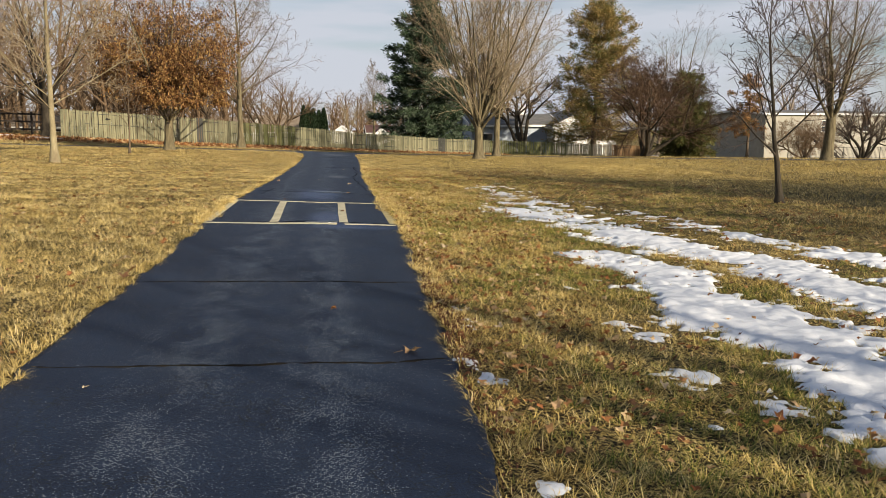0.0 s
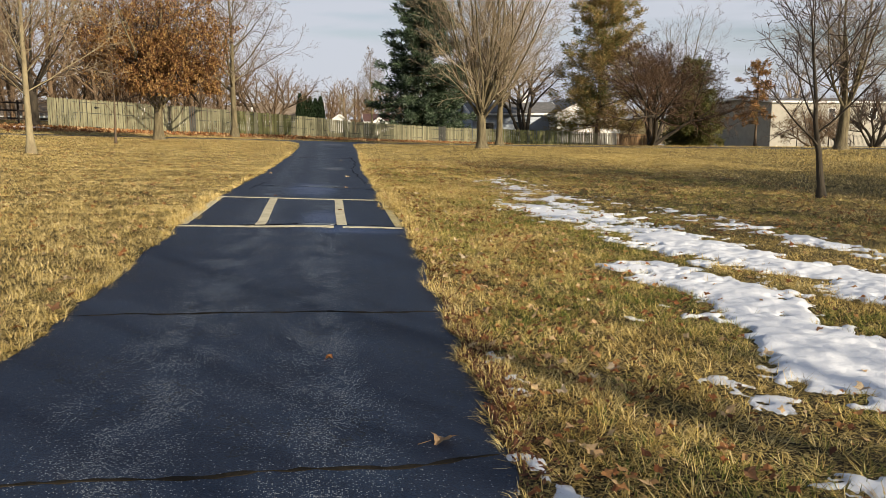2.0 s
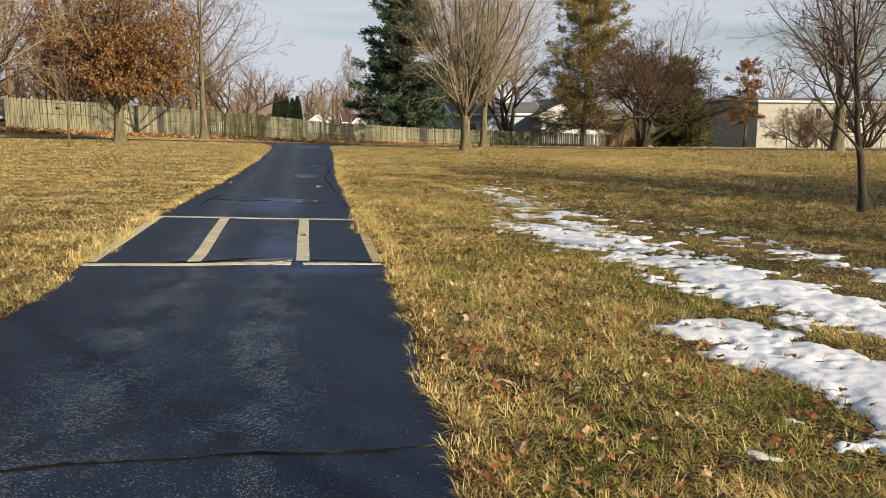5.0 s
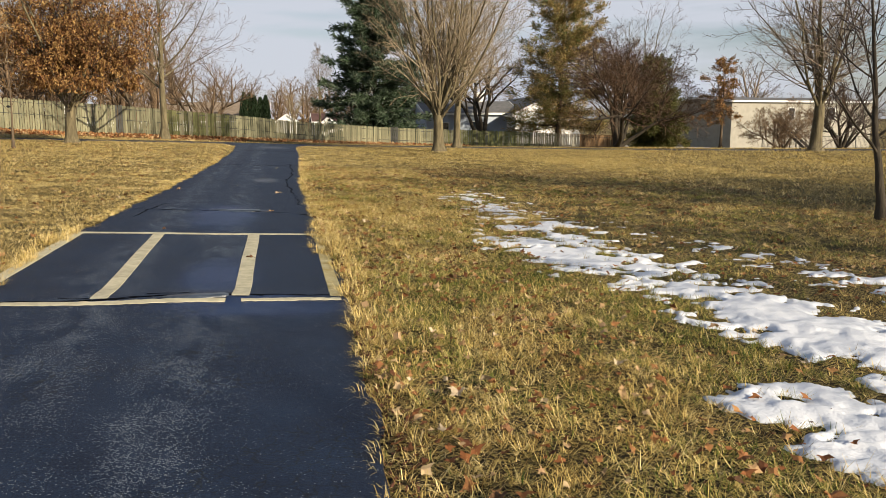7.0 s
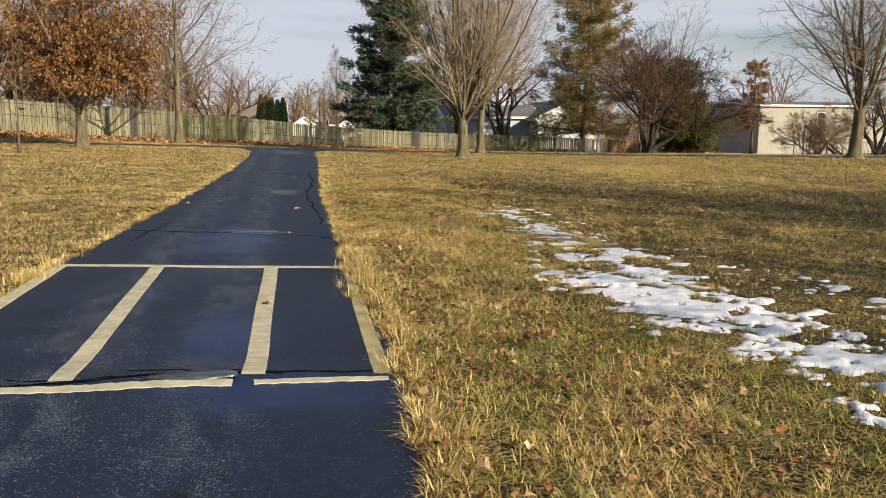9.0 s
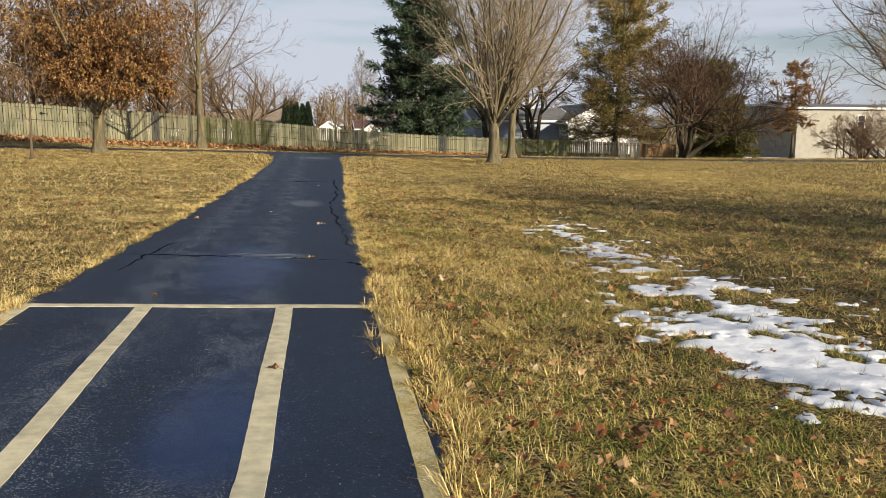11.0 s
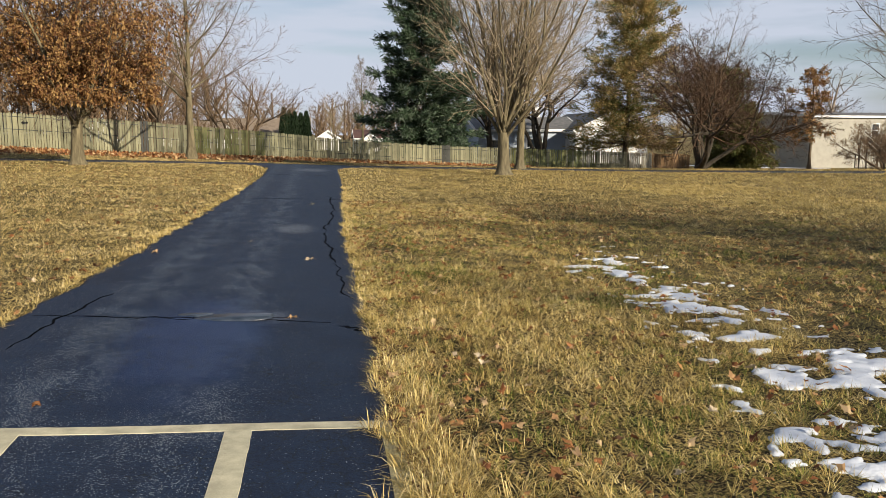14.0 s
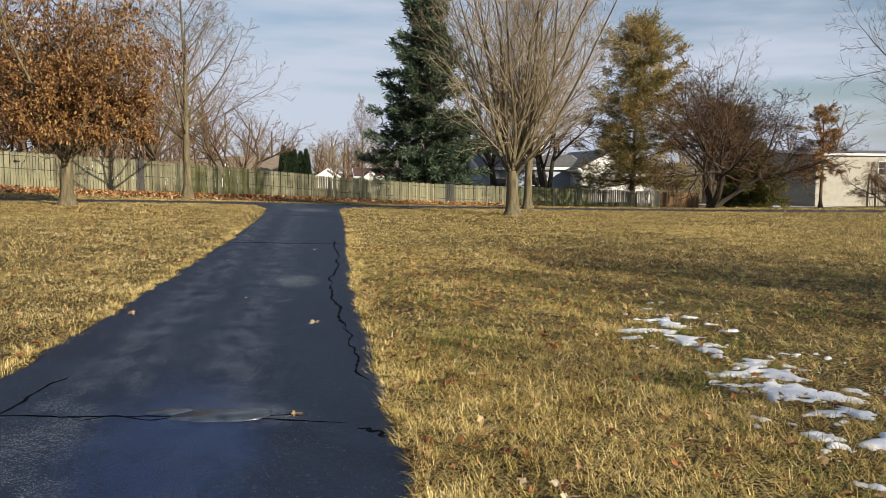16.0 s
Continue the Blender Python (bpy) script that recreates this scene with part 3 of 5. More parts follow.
def slips(P, R, sides):
    """The finest twigs, too thin to show their roundness: tapering slips instead of tubes."""
    N, k, _ = P.shape
    d = P[:, -1] - P[:, 0]
    side = np.cross(d, np.random.RandomState(N).standard_normal((N, 3)))
    side /= np.maximum(np.linalg.norm(side, axis=1, keepdims=True), 1e-9)
    w = side[:, None, :] * R[:, :, None] * 1.25
    v = np.stack([P - w, P + w], 2).reshape(-1, 3)
    i = np.arange(N * k * 2).reshape(N, k, 2)
    f = np.stack([i[:, :-1, 0], i[:, :-1, 1], i[:, 1:, 1], i[:, 1:, 0]], -1).reshape(-1, 4)
    return v, f


def turned(d, angle, spin):
    """d tilted by angle about an axis across it, at the given spin round it."""
    dx, dy, dz = (float(c) for c in d)
    ux, uy, uz = (dy, -dx, 0.0) if abs(dz) < 0.95 else (0.0, dz, -dy)
    k = math.sqrt(ux * ux + uy * uy + uz * uz)
    ux, uy, uz = ux / k, uy / k, uz / k
    vx, vy, vz = dy * uz - dz * uy, dz * ux - dx * uz, dx * uy - dy * ux
    ca, cu, cv = math.cos(angle), math.sin(angle) * math.cos(spin), math.sin(angle) * math.sin(spin)
    return (ca * dx + cu * ux + cv * vx, ca * dy + cu * uy + cv * vy, ca * dz + cu * uz + cv * vz)


class Skeleton:
    def __init__(self, seed):
        self.rs, self.levels = np.random.RandomState(seed), {}

    def branch(self, p, d, length, r0, r1, level, points, wander, rise):
        px, py_, pz = (float(c) for c in p)
        dx, dy, dz = (float(c) for c in d)
        jog = (self.rs.standard_normal((points - 1, 3)) * wander).tolist()
        hop = length / (points - 1)
        pts = [(px, py_, pz)]
        for jx, jy, jz in jog:
            dx, dy, dz = dx + jx, dy + jy, dz + jz + rise
            k = math.sqrt(dx * dx + dy * dy + dz * dz)
            dx, dy, dz = dx / k, dy / k, dz / k
            px, py_, pz = px + dx * hop, py_ + dy * hop, pz + dz * hop
            pts.append((px, py_, pz))
        pts = np.array(pts)
        rad = r0 + (r1 - r0) * np.arange(points) / (points - 1)
        self.levels.setdefault(level, []).append((pts, rad))
        return pts, rad

    def offshoots(self, pts, rad, plan, level):
        """plan: rows per level of (count, angle, length ratio, first place, wander, rise, points, length cap)."""
        if level >= len(plan):
            return
        count, angle, ratio, first, wander, rise, points, cap = plan[level]
        rs = self.rs
        total = math.dist(pts[0], pts[-1]) * 1.04
        spin = rs.rand() * 6.28
        draws = rs.rand(count, 4).tolist()
        line, last = pts.tolist(), len(pts) - 1
        for c in range(count):
            r1, r2, r3, r4 = draws[c]
            f = first + (1 - first) * (c + r1) / count
            s = f * last
            i = min(int(s), last - 1)
            (ax, ay, az), (bx, by, bz) = line[i], line[i + 1]
            w = s - i
            r = float(rad[i] + (rad[i + 1] - rad[i]) * w)
            ex, ey, ez = bx - ax, by - ay, bz - az
            k = math.sqrt(ex * ex + ey * ey + ez * ez)
            spin += 2.0 + 0.8 * r2
            nd = turned((ex / k, ey / k, ez / k), radians(angle * (0.7 + 0.6 * r3)), spin)
            ln = min(cap, total * ratio * (1.15 - 0.65 * f)) * (0.7 + 0.55 * r4)
            q, qr = self.branch((ax + ex * w, ay + ey * w, az + ez * w), nd, ln, max(r * 0.6, 0.0075), max(r * 0.12, 0.0045), level + 3, points, wander, rise)
            self.offshoots(q, qr, plan, level + 1)

    def meshes(self, group, sides, thin=1.0, flat_from=99):
        vs, fs, base = [], [], 0
        for level in group:
            by_len = {}
            for p, r in self.levels.get(level, ()):
                by_len.setdefault(len(p), []).append((p, r))
            for items in by_len.values():
                P, R = np.stack([p for p, _ in items]), np.stack([r for _, r in items]) * thin
                v, f = (slips if level >= flat_from else tubes)(P, R, sides)
                vs.append(v); fs.append(f + base); base += len(v)
        return np.concatenate(vs), np.concatenate(fs)

    def tips(self, group):
        return np.concatenate([p[1:] for level in group for p, _ in self.levels.get(level, ())])


def flare(pts, rad, height=0.5, gain=0.7):
    z = pts[:, 2] - pts[0, 2]
    return rad * (1 + gain * np.exp(-z / height * 2.2))


def bare_tree(name, x, y, seed, label, category, shape, height, radius, bark, twig_mat, fork=1.6, stems=8, spread=26, plan=(), lean=(0, 0), leaves=None, group="", sink=0.06, twig=1.0, side_from=0.25, limb_r=0.42, short=0.2, clear=0.0, bend=0.018):
    """shape 'vase': short trunk with upright stems; 'leader': one stem with side limbs; 'clump': several stems from the ground."""
    sk = Skeleton(seed)
    rs = sk.rs
    up = np.array([lean[0], lean[1], 1.0]); up /= np.linalg.norm(up)
    if shape == "vase":
        p, r = sk.branch((0, 0, -sink), up, fork + sink, radius, radius * 0.8, 0, 9, 0.02, 0.02)
        sk.levels[0][0] = (p, flare(p, r))
        spin = rs.rand() * 6
        for i in range(stems):
            spin += 2.4
            d = turned(up, radians(spread * (0.25 + 0.95 * (i + 0.5) / stems)), spin)
            at = p[-1] - np.array([0, 0, 0.5 * rs.rand()])
            ln = (height - fork) * rs.uniform(0.8, 1.05) * (1.0 - short * i / stems)
            rr = radius * limb_r * rs.uniform(0.6, 1.05) * (1 - 0.45 * i / stems)
            q, qr = sk.branch(at, d, ln, rr, 0.012, 1, 12, 0.085, 0.05)
            sk.offshoots(q, qr, plan, 0)
    elif shape == "leader":
        p, r = sk.branch((0, 0, -sink), up, height, radius, 0.015, 0, 18, bend, 0.02)
        r = np.maximum(radius * (1 - np.arange(18) / 17) ** 1.35, 0.012)
        sk.levels[0][0] = (p, flare(p, r))
        k = stems
        spin = rs.rand() * 6
        for i in range(k):
            f = side_from + (0.97 - side_from) * (i + rs.rand() * 0.6) / k
            s = f * 17
            j = min(int(s), 16)
            at = p[j] + (p[j + 1] - p[j]) * (s - j)
            rr = float(np.interp(s, np.arange(18), r))
            spin += 2.4 + rs.normal(0, 0.25)
            d = turned(up, radians(spread * rs.uniform(0.8, 1.2) * (1.15 - 0.5 * f)), spin)
            ln = height * 0.42 * (1.12 - f) * rs.uniform(0.75, 1.2)
            q, qr = sk.branch(at, d, ln, rr * limb_r, 0.008, 1, 9, 0.05, 0.05)
            sk.offshoots(q, qr, plan, 0)
    else:
        spin = rs.rand() * 6
        for i in range(stems):
            spin += 2.4
            d = turned(up, radians(spread * (0.4 + 0.8 * rs.rand())), spin)
            rr = radius * rs.uniform(0.6, 1.0)
            p, r = sk.branch((0.12 * math.cos(spin), 0.12 * math.sin(spin), -sink), d, height * rs.uniform(0.38, 0.5), rr, rr * 0.55, 0, 8, 0.09, 0.03)
            sk.levels[0][-1] = (p, flare(p, r, 0.35, 0.5))
            for c in range(4):
                nd = turned((p[-1] - p[-2]) / math.dist(p[-1], p[-2]), radians(42 * rs.uniform(0.5, 1.3)), c * 1.57 + rs.rand())
                q, qr = sk.branch(p[-1 - (c % 3)], nd, height * rs.uniform(0.42, 0.62), rr * 0.5, 0.01, 1, 9, 0.10, 0.02)
                sk.offshoots(q, qr, plan, 0)
    tree = thing(name, pose(x, y, lie1(x, y)), label, category, group)
    part("trunk", big_mesh("trunk", *sk.meshes([0], 12), bark), tree)
    for pts, rad in sk.levels[1]:
        part("limb", big_mesh("limb", *tubes(pts[None], rad[None], 7), bark), tree)
    fine = [lv for lv in sk.levels if lv >= 3]
    if fine:
        tagged(part("crown", big_mesh("crown", *sk.meshes(fine, 3, twig, max(fine) - (1 if y > 60 or y < 15 else 0)), twig_mat), tree), kind="stuff")
    if leaves:
        count, size, material, droop, z_top = leaves
        tips = sk.tips(fine)
        tips = tips[tips[:, 2] > clear]
        keep = tips[rs.rand(len(tips)) < np.clip(1.25 - (tips[:, 2] / z_top) ** 2, 0.03, 1)]
        at = keep[rs.randint(0, len(keep), count)] + rs.normal(0, 0.10, (count, 3))
        tagged(part("foliage", leaf_mesh(rs, at, size, material, droop), tree), kind="stuff")
    return tree


def leaf_mesh(rs, at, size, material, droop=0.4, slim=0.55):
    """Loose folded leaves, four corners and a mid rib each."""
    n = len(at)
    az, tilt, roll = rs.rand(n) * 6.28, rs.normal(-droop, 0.6, n), rs.normal(0, 0.7, n)
    d = np.stack([np.cos(az) * np.cos(tilt), np.sin(az) * np.cos(tilt), np.sin(tilt)], -1)
    u = np.stack([-np.sin(az), np.cos(az), np.zeros(n)], -1)
    w = np.cross(d, u)
    s = np.cos(roll)[:, None] * u + np.sin(roll)[:, None] * w
    up = np.cross(s, d)
    L = size * rs.uniform(0.6, 1.35, n)[:, None]
    v = np.stack([at, at + d * L * 0.5 + s * L * slim / 2 + up * L * 0.12, at + d * L, at + d * L * 0.5 - s * L * slim / 2 + up * L * 0.12], 1).reshape(-1, 3)
    i = np.arange(n)[:, None] * 4
    f = np.concatenate([i + np.array([0, 1, 2]), i + np.array([0, 2, 3])])
    return big_mesh("leaves", v, f, material, False)


def conifer(name, x, y, seed, label, height, width, base, bark, needle, trunk_r=0.22, whorls=30, per=6, sprays=9, spray=0.55, blunt=0.75, droop=0.12, gap=0.0, group="", rise=0.0, slim=0.10, tuft=0.22):
    """Trunk, whorled limbs and drooping flat sprays of needles with an uneven outline."""
    sk = Skeleton(seed)
    rs = sk.rs
    p, r = sk.branch((0, 0, -0.06), (0, 0, 1), height, trunk_r, 0.02, 0, 14, 0.01, 0.02)
    sk.levels[0][0] = (p, flare(p, r))
    at, way = [], []
    for i in range(whorls):
        f = (i + rs.rand() * 0.7) / whorls
        z = base + (height - base) * f
        reach = width / 2 * (1 - f) ** blunt * rs.uniform(0.72, 1.12) + 0.12
        spin = rs.rand() * 6.28
        for c in range(per):
            if rs.rand() < gap:
                continue
            a = spin + c * 6.28 / per + rs.normal(0, 0.25)
            el = 0.35 * f - 0.12 + rs.normal(0, 0.1)
            d = np.array([math.cos(a) * math.cos(el), math.sin(a) * math.cos(el), math.sin(el)])
            ln = reach * rs.uniform(0.45, 1.3)
            s = f * (height - base) / height + base / height
            j = min(int(s * 13), 12)
            o = p[j] + (p[j + 1] - p[j]) * (s * 13 - j)
            q, qr = sk.branch(o, d, ln, 0.045 * (1 - f) + 0.012, 0.006, 1, 6, 0.05, -0.02 + 0.05 * f + rise)
            k = max(3, int(sprays * ln / (width / 2) + 2))
            for t in rs.rand(k) ** 0.6:
                m = min(int(t * 5), 4)
                at.append(q[m] + (q[m + 1] - q[m]) * (t * 5 - m))
                way.append(q[m + 1] - q[m])
    at, way = np.array(at), np.array(way)
    way /= np.linalg.norm(way, axis=1)[:, None]
    blades = 26
    n = len(at) * blades
    A = np.repeat(at, blades, 0) + rs.normal(0, spray * tuft, (n, 3))
    D = np.repeat(way, blades, 0) + rs.normal(0, 0.65, (n, 3)) - np.array([0, 0, droop])
    D /= np.linalg.norm(D, axis=1)[:, None]
    S = np.cross(D, rs.normal(0, 1, (n, 3)))
    S /= np.linalg.norm(S, axis=1)[:, None]
    L = spray * rs.uniform(0.35, 1.0, n)[:, None]
    W = slim
    v = np.stack([A - S * L * W * 0.3, A + D * L * 0.5 + S * L * W, A + D * L, A + D * L * 0.5 - S * L * W], 1).reshape(-1, 3)
    f = np.arange(n * 4).reshape(-1, 4)
    tree = thing(name, pose(x, y, lie1(x, y)), label, "conifer", group)
    part("trunk", big_mesh("trunk", *sk.meshes([0], 10), bark), tree)
    tagged(part("branchwork", big_mesh("branchwork", *sk.meshes([1], 5), bark), tree), kind="stuff")
    tagged(part("foliage", big_mesh("foliage", v, f, needle, False), tree), kind="stuff")
    return tree


# ---- wooden fence ----
FENCE_X = (-20.2, -17.3, -10, -1.2, 2.5, 10.2, 24, 29.4)
FENCE_Y = (66.6, 67.3, 68.9, 70.0, 70.4, 71.0, 70.3, 71.6)
FENCE_TOP = (3.15, 2.98, 2.48, 1.74, 1.33, 0.82, 0.34, 0.10)


def plank_mesh(material):
    bm = bmesh.new()
    outline = [(-0.066, 0), (0.066, 0), (0.066, 0.972), (0.04, 1.0), (-0.04, 1.0), (-0.066, 0.972)]
    front = [bm.verts.new((px, -0.01, pz)) for px, pz in outline]
    back = [bm.verts.new((px, 0.01, pz)) for px, pz in outline]
    bm.faces.new(front)
    bm.faces.new(back[::-1])
    for i in range(6):
        bm.faces.new((front[i - 1], back[i - 1], back[i], front[i]))
    bmesh.ops.recalc_face_normals(bm, faces=bm.faces)
    me = bpy.data.meshes.new("plank")
    bm.to_mesh(me); bm.free()
    me.materials.append(material)
    return me


PLANKS = {k: plank_mesh(m) for k, m in (("old", M_FENCE), ("dark", M_FENCE_OLD), ("moss", M_FENCE_MOSS), ("new", M_FENCE_NEW), ("red", M_FENCE_RED))}
fence = thing("wooden_fence", pose(0, 0, 0), "long weathered wooden privacy fence, greenish grey with dark patches", "fence")
frs = random.Random(5)
fx, spare = -20.1, []
while fx < 29.3:
    fy, ft = float(np.interp(fx, FENCE_X, FENCE_Y)), float(np.interp(fx, FENCE_X, FENCE_TOP))
    fz = lie1(fx, fy) - 0.06
    kind = "old"
    if -10.35 < fx < -9.75 or 10.0 < fx < 10.65:
        kind = "dark"
    elif -7.0 < fx < -2.4 or 14.6 < fx < 21.5:
        kind = "moss" if frs.random() < 0.62 else "old"
    elif 24.0 < fx < 26.0:
        kind = "new"
    elif fx >= 26.0:
        kind = "red"
    h = ft - fz + frs.uniform(-0.03, 0.03) + (0.06 if kind == "dark" else 0)
    slope = math.atan2(float(np.interp(fx + 0.5, FENCE_X, FENCE_Y)) - fy, 0.5)
    m = Matrix.LocRotScale((fx, fy + frs.uniform(-0.008, 0.008), fz), Euler((0, radians(frs.uniform(-0.7, 0.7)), slope)), (1, 1, h))
    if fx < -15.5:
        spare.append((m, kind))
    else:
        part("plank", PLANKS[kind], fence, at_pose=m)
    fx += 0.152 + frs.uniform(-0.004, 0.010) + (0.10 if frs.random() < 0.012 else 0)
rest_v, rest_f = [], []
for m, kind in spare:
    me, base = PLANKS[kind], len(rest_v)
    rest_v += [tuple(m @ v.co) for v in me.vertices]
    rest_f += [[base + i for i in p.vertices] for p in me.polygons]
tagged(part("far_planks", mesh_of("far_planks", rest_v, rest_f, M_FENCE, False), fence), kind="stuff")
for a in np.arange(-20.0, 29.2, 2.44):
    yy, tt = float(np.interp(a, FENCE_X, FENCE_Y)), float(np.interp(a, FENCE_X, FENCE_TOP))
    zz = lie1(a, yy)
    part("post", boxes(M_FENCE_OLD, (a - 0.05, a + 0.05, yy + 0.055, yy + 0.155, zz - 0.2, tt - 0.08), bevel=0.006), fence)
    b = min(a + 2.44, 29.2)
    y2, t2 = float(np.interp(b, FENCE_X, FENCE_Y)), float(np.interp(b, FENCE_X, FENCE_TOP))
    for drop in (0.22, 1.0):
        ln = math.dist((a, yy, tt), (b, y2, t2))
        m = look((a, yy + 0.035, tt - drop), (b, y2 + 0.035, t2 - drop))
        part("rail", boxes(M_FENCE_OLD, (-0.045, 0.045, -0.02, 0.02, -ln, 0), bevel=0.004), fence, at_pose=m)
# strap hinges of a gate in the fence
for z in (2.35, 0.85):
    yy = float(np.interp(-16.9, FENCE_X, FENCE_Y)) - 0.03
    part("hinge", boxes(M_METAL, (-17.15, -16.65, yy - 0.01, yy + 0.012, z, z + 0.07), (-16.98, -16.85, yy - 0.02, yy + 0.012, z - 0.05, z + 0.12), bevel=0.004), fence, "black iron strap hinge")


# ---- trees ----
P_MAPLE = ((11, 40, 0.40, 0.06, 0.07, 0.05, 7, 4.2), (7, 34, 0.45, 0.15, 0.09, 0.03, 5, 2.0), (6, 38, 0.5, 0.1, 0.12, 0.02, 3, 1.0))
P_LEADER = ((7, 40, 0.48, 0.2, 0.08, 0.04, 6, 2.6), (6, 42, 0.5, 0.15, 0.1, 0.02, 4, 1.3), (5, 42, 0.55, 0.1, 0.1, 0.0, 3, 0.7))
P_CRAB = ((10, 46, 0.5, 0.10, 0.13, 0.0, 6, 2.2), (8, 48, 0.5, 0.1, 0.15, 0.0, 4, 1.2), (6, 48, 0.55, 0.1, 0.15, 0.0, 3, 0.7))
P_BACK = ((8, 32, 0.44, 0.1, 0.08, 0.05, 6, 4.2), (6, 36, 0.46, 0.15, 0.1, 0.03, 4, 2.2), (5, 38, 0.5, 0.1, 0.12, 0.02, 3, 1.1))
P_SPARSE = ((4, 44, 0.5, 0.3, 0.08, 0.06, 6, 1.4), (3, 45, 0.5, 0.2, 0.1, 0.04, 4, 0.7))

bare_tree("maple_tree", 9.75, 50.8, 21, "large bare maple with grey bark and many upright stems", "tree", "vase", 15.0, 0.31, M_BARK_GREY, M_TWIG_PALE, 2.0, 17, 31, P_MAPLE, limb_r=0.46)
bare_tree("maple_tree", 12.5, 58.3, 22, "bare grey maple standing behind a larger one", "tree", "vase", 13.0, 0.24, M_BARK_GREY, M_TWIG_PALE, 3.0, 13, 38, P_MAPLE, limb_r=0.42)
bare_tree("maple_tree", 37.4, 56.0, 23, "tall bare maple with thick furrowed trunk on the lawn", "tree", "vase", 17.0, 0.42, M_BARK_GREY, M_TWIG_GREY, 3.2, 11, 30, ((15, 54, 0.42, 0.10, 0.07, 0.05, 7, 4.6), (7, 38, 0.45, 0.15, 0.09, 0.03, 4, 2.0), (5, 38, 0.5, 0.1, 0.12, 0.02, 3, 1.0)), limb_r=0.46, short=0.35)
bare_tree("oak_tree", -9.0, 49.4, 24, "young oak holding dry orange-brown leaves", "tree", "vase", 12.0, 0.28, M_BARK_GREY, M_TWIG_DARK, 1.9, 20, 52,
          ((8, 42, 0.42, 0.10, 0.08, 0.02, 7, 2.6), (6, 42, 0.5, 0.2, 0.1, 0.0, 5, 1.5), (4, 44, 0.5, 0.2, 0.1, 0.0, 3, 0.7)), leaves=(34000, 0.15, M_OAK_LEAF, 0.7, 8.0), limb_r=0.4, short=0.62, clear=2.5)
bare_tree("pear_tree", -6.05, 61.2, 25, "slender bare tree with a straight grey trunk", "tree", "leader", 15.5, 0.23, M_BARK_GREY, M_TWIG_GREY, stems=36, spread=60, plan=P_LEADER, side_from=0.2)
bare_tree("birch_tree", -9.72, 31.2, 26, "young bare tree with pale mottled bark", "tree", "leader", 11.0, 0.125, M_BARK_PALE, M_TWIG_PALE, stems=40, spread=50, plan=P_LEADER, side_from=0.17, limb_r=0.24)
bare_tree("sapling", -9.6, 42.2, 27, "thin bare brown sapling on the lawn", "tree", "leader", 4.6, 0.055, M_BARK_BROWN, M_TWIG_BROWN, stems=12, spread=38, plan=P_SPARSE, side_from=0.3)
bare_tree("sapling", 11.7, 19.4, 28, "young bare tree with a bent blackish trunk", "tree", "leader", 6.4, 0.085, M_BARK_DARK, M_TWIG_DARK, stems=20, spread=50, plan=P_LEADER[:2], lean=(-0.05, 0.02), side_from=0.20, limb_r=0.46, bend=0.075)
bare_tree("crabapple_tree", 25.7, 62.6, 29, "spreading crabapple, dense reddish-brown twigs, several trunks", "tree", "clump", 8.6, 0.22, M_BARK_DARK, M_TWIG_RED, stems=8, spread=52, plan=P_CRAB, twig=1.3)
bare_tree("crabapple_tree", 42.5, 67.0, 30, "small bare multi-stemmed tree before the house", "tree", "clump", 4.4, 0.12, M_BARK_BROWN, M_TWIG_BROWN, stems=6, spread=46, plan=P_CRAB)
bare_tree("crabapple_tree", 47.3, 66.0, 31, "dark bare multi-stemmed tree beside the house", "tree", "clump", 4.8, 0.13, M_BARK_DARK, M_TWIG_DARK, stems=5, spread=40, plan=P_CRAB[:2])
bare_tree("bare_tree", 19.0, 76.5, 32, "dark bare tree with crooked leaning limbs behind the fence", "tree", "clump", 11.0, 0.28, M_BARK_DARK, M_TWIG_BROWN, stems=4, spread=34, plan=P_CRAB[:2])
bare_tree("bare_tree", 43.5, 97.0, 33, "tall thin bare tree with pale twigs", "tree", "vase", 17.5, 0.30, M_BARK_GREY, M_TWIG_GREY, 5.0, 8, 40, P_BACK)
bare_tree("bare_tree", 7.6, 125.0, 34, "slender bare tree rising behind the fence", "tree", "leader", 13.0, 0.22, M_BARK_GREY, M_TWIG_GREY, stems=30, spread=42, plan=P_LEADER)
bare_tree("bare_tree", 3.9, 126.0, 35, "smaller bare tree behind the fence", "tree", "vase", 8.5, 0.2, M_BARK_PALE, M_TWIG_PALE, 2.0, 7, 30, P_BACK[:2])
bare_tree("bare_tree", -21.0, 66.0, 36, "bare tree with a dark trunk beside the rail fence", "tree", "vase", 15.0, 0.40, M_BARK_DARK, M_TWIG_BROWN, 2.6, 13, 58, P_BACK)
bare_tree("bare_tree", -26.0, 64.0, 37, "bare brown tree with low dark limbs", "tree", "vase", 14.0, 0.38, M_BARK_DARK, M_TWIG_BROWN, 1.9, 13, 60, P_BACK)
bare_tree("bare_tree", -10.5, 76.0, 38, "bare brown tree behind the fence", "tree", "vase", 14.5, 0.25, M_BARK_BROWN, M_TWIG_BROWN, 2.6, 11, 50, P_BACK)
bare_tree("bare_tree", -5.2, 80.0, 39, "bare leaning tree behind the fence", "tree", "clump", 9.0, 0.16, M_BARK_BROWN, M_TWIG_BROWN, stems=5, spread=36, plan=P_BACK)
bare_tree("bare_tree", -17.0, 78.0, 40, "bare brown tree behind the fence", "tree", "clump", 12.0, 0.2, M_BARK_BROWN, M_TWIG_BROWN, stems=5, spread=32, plan=P_BACK)
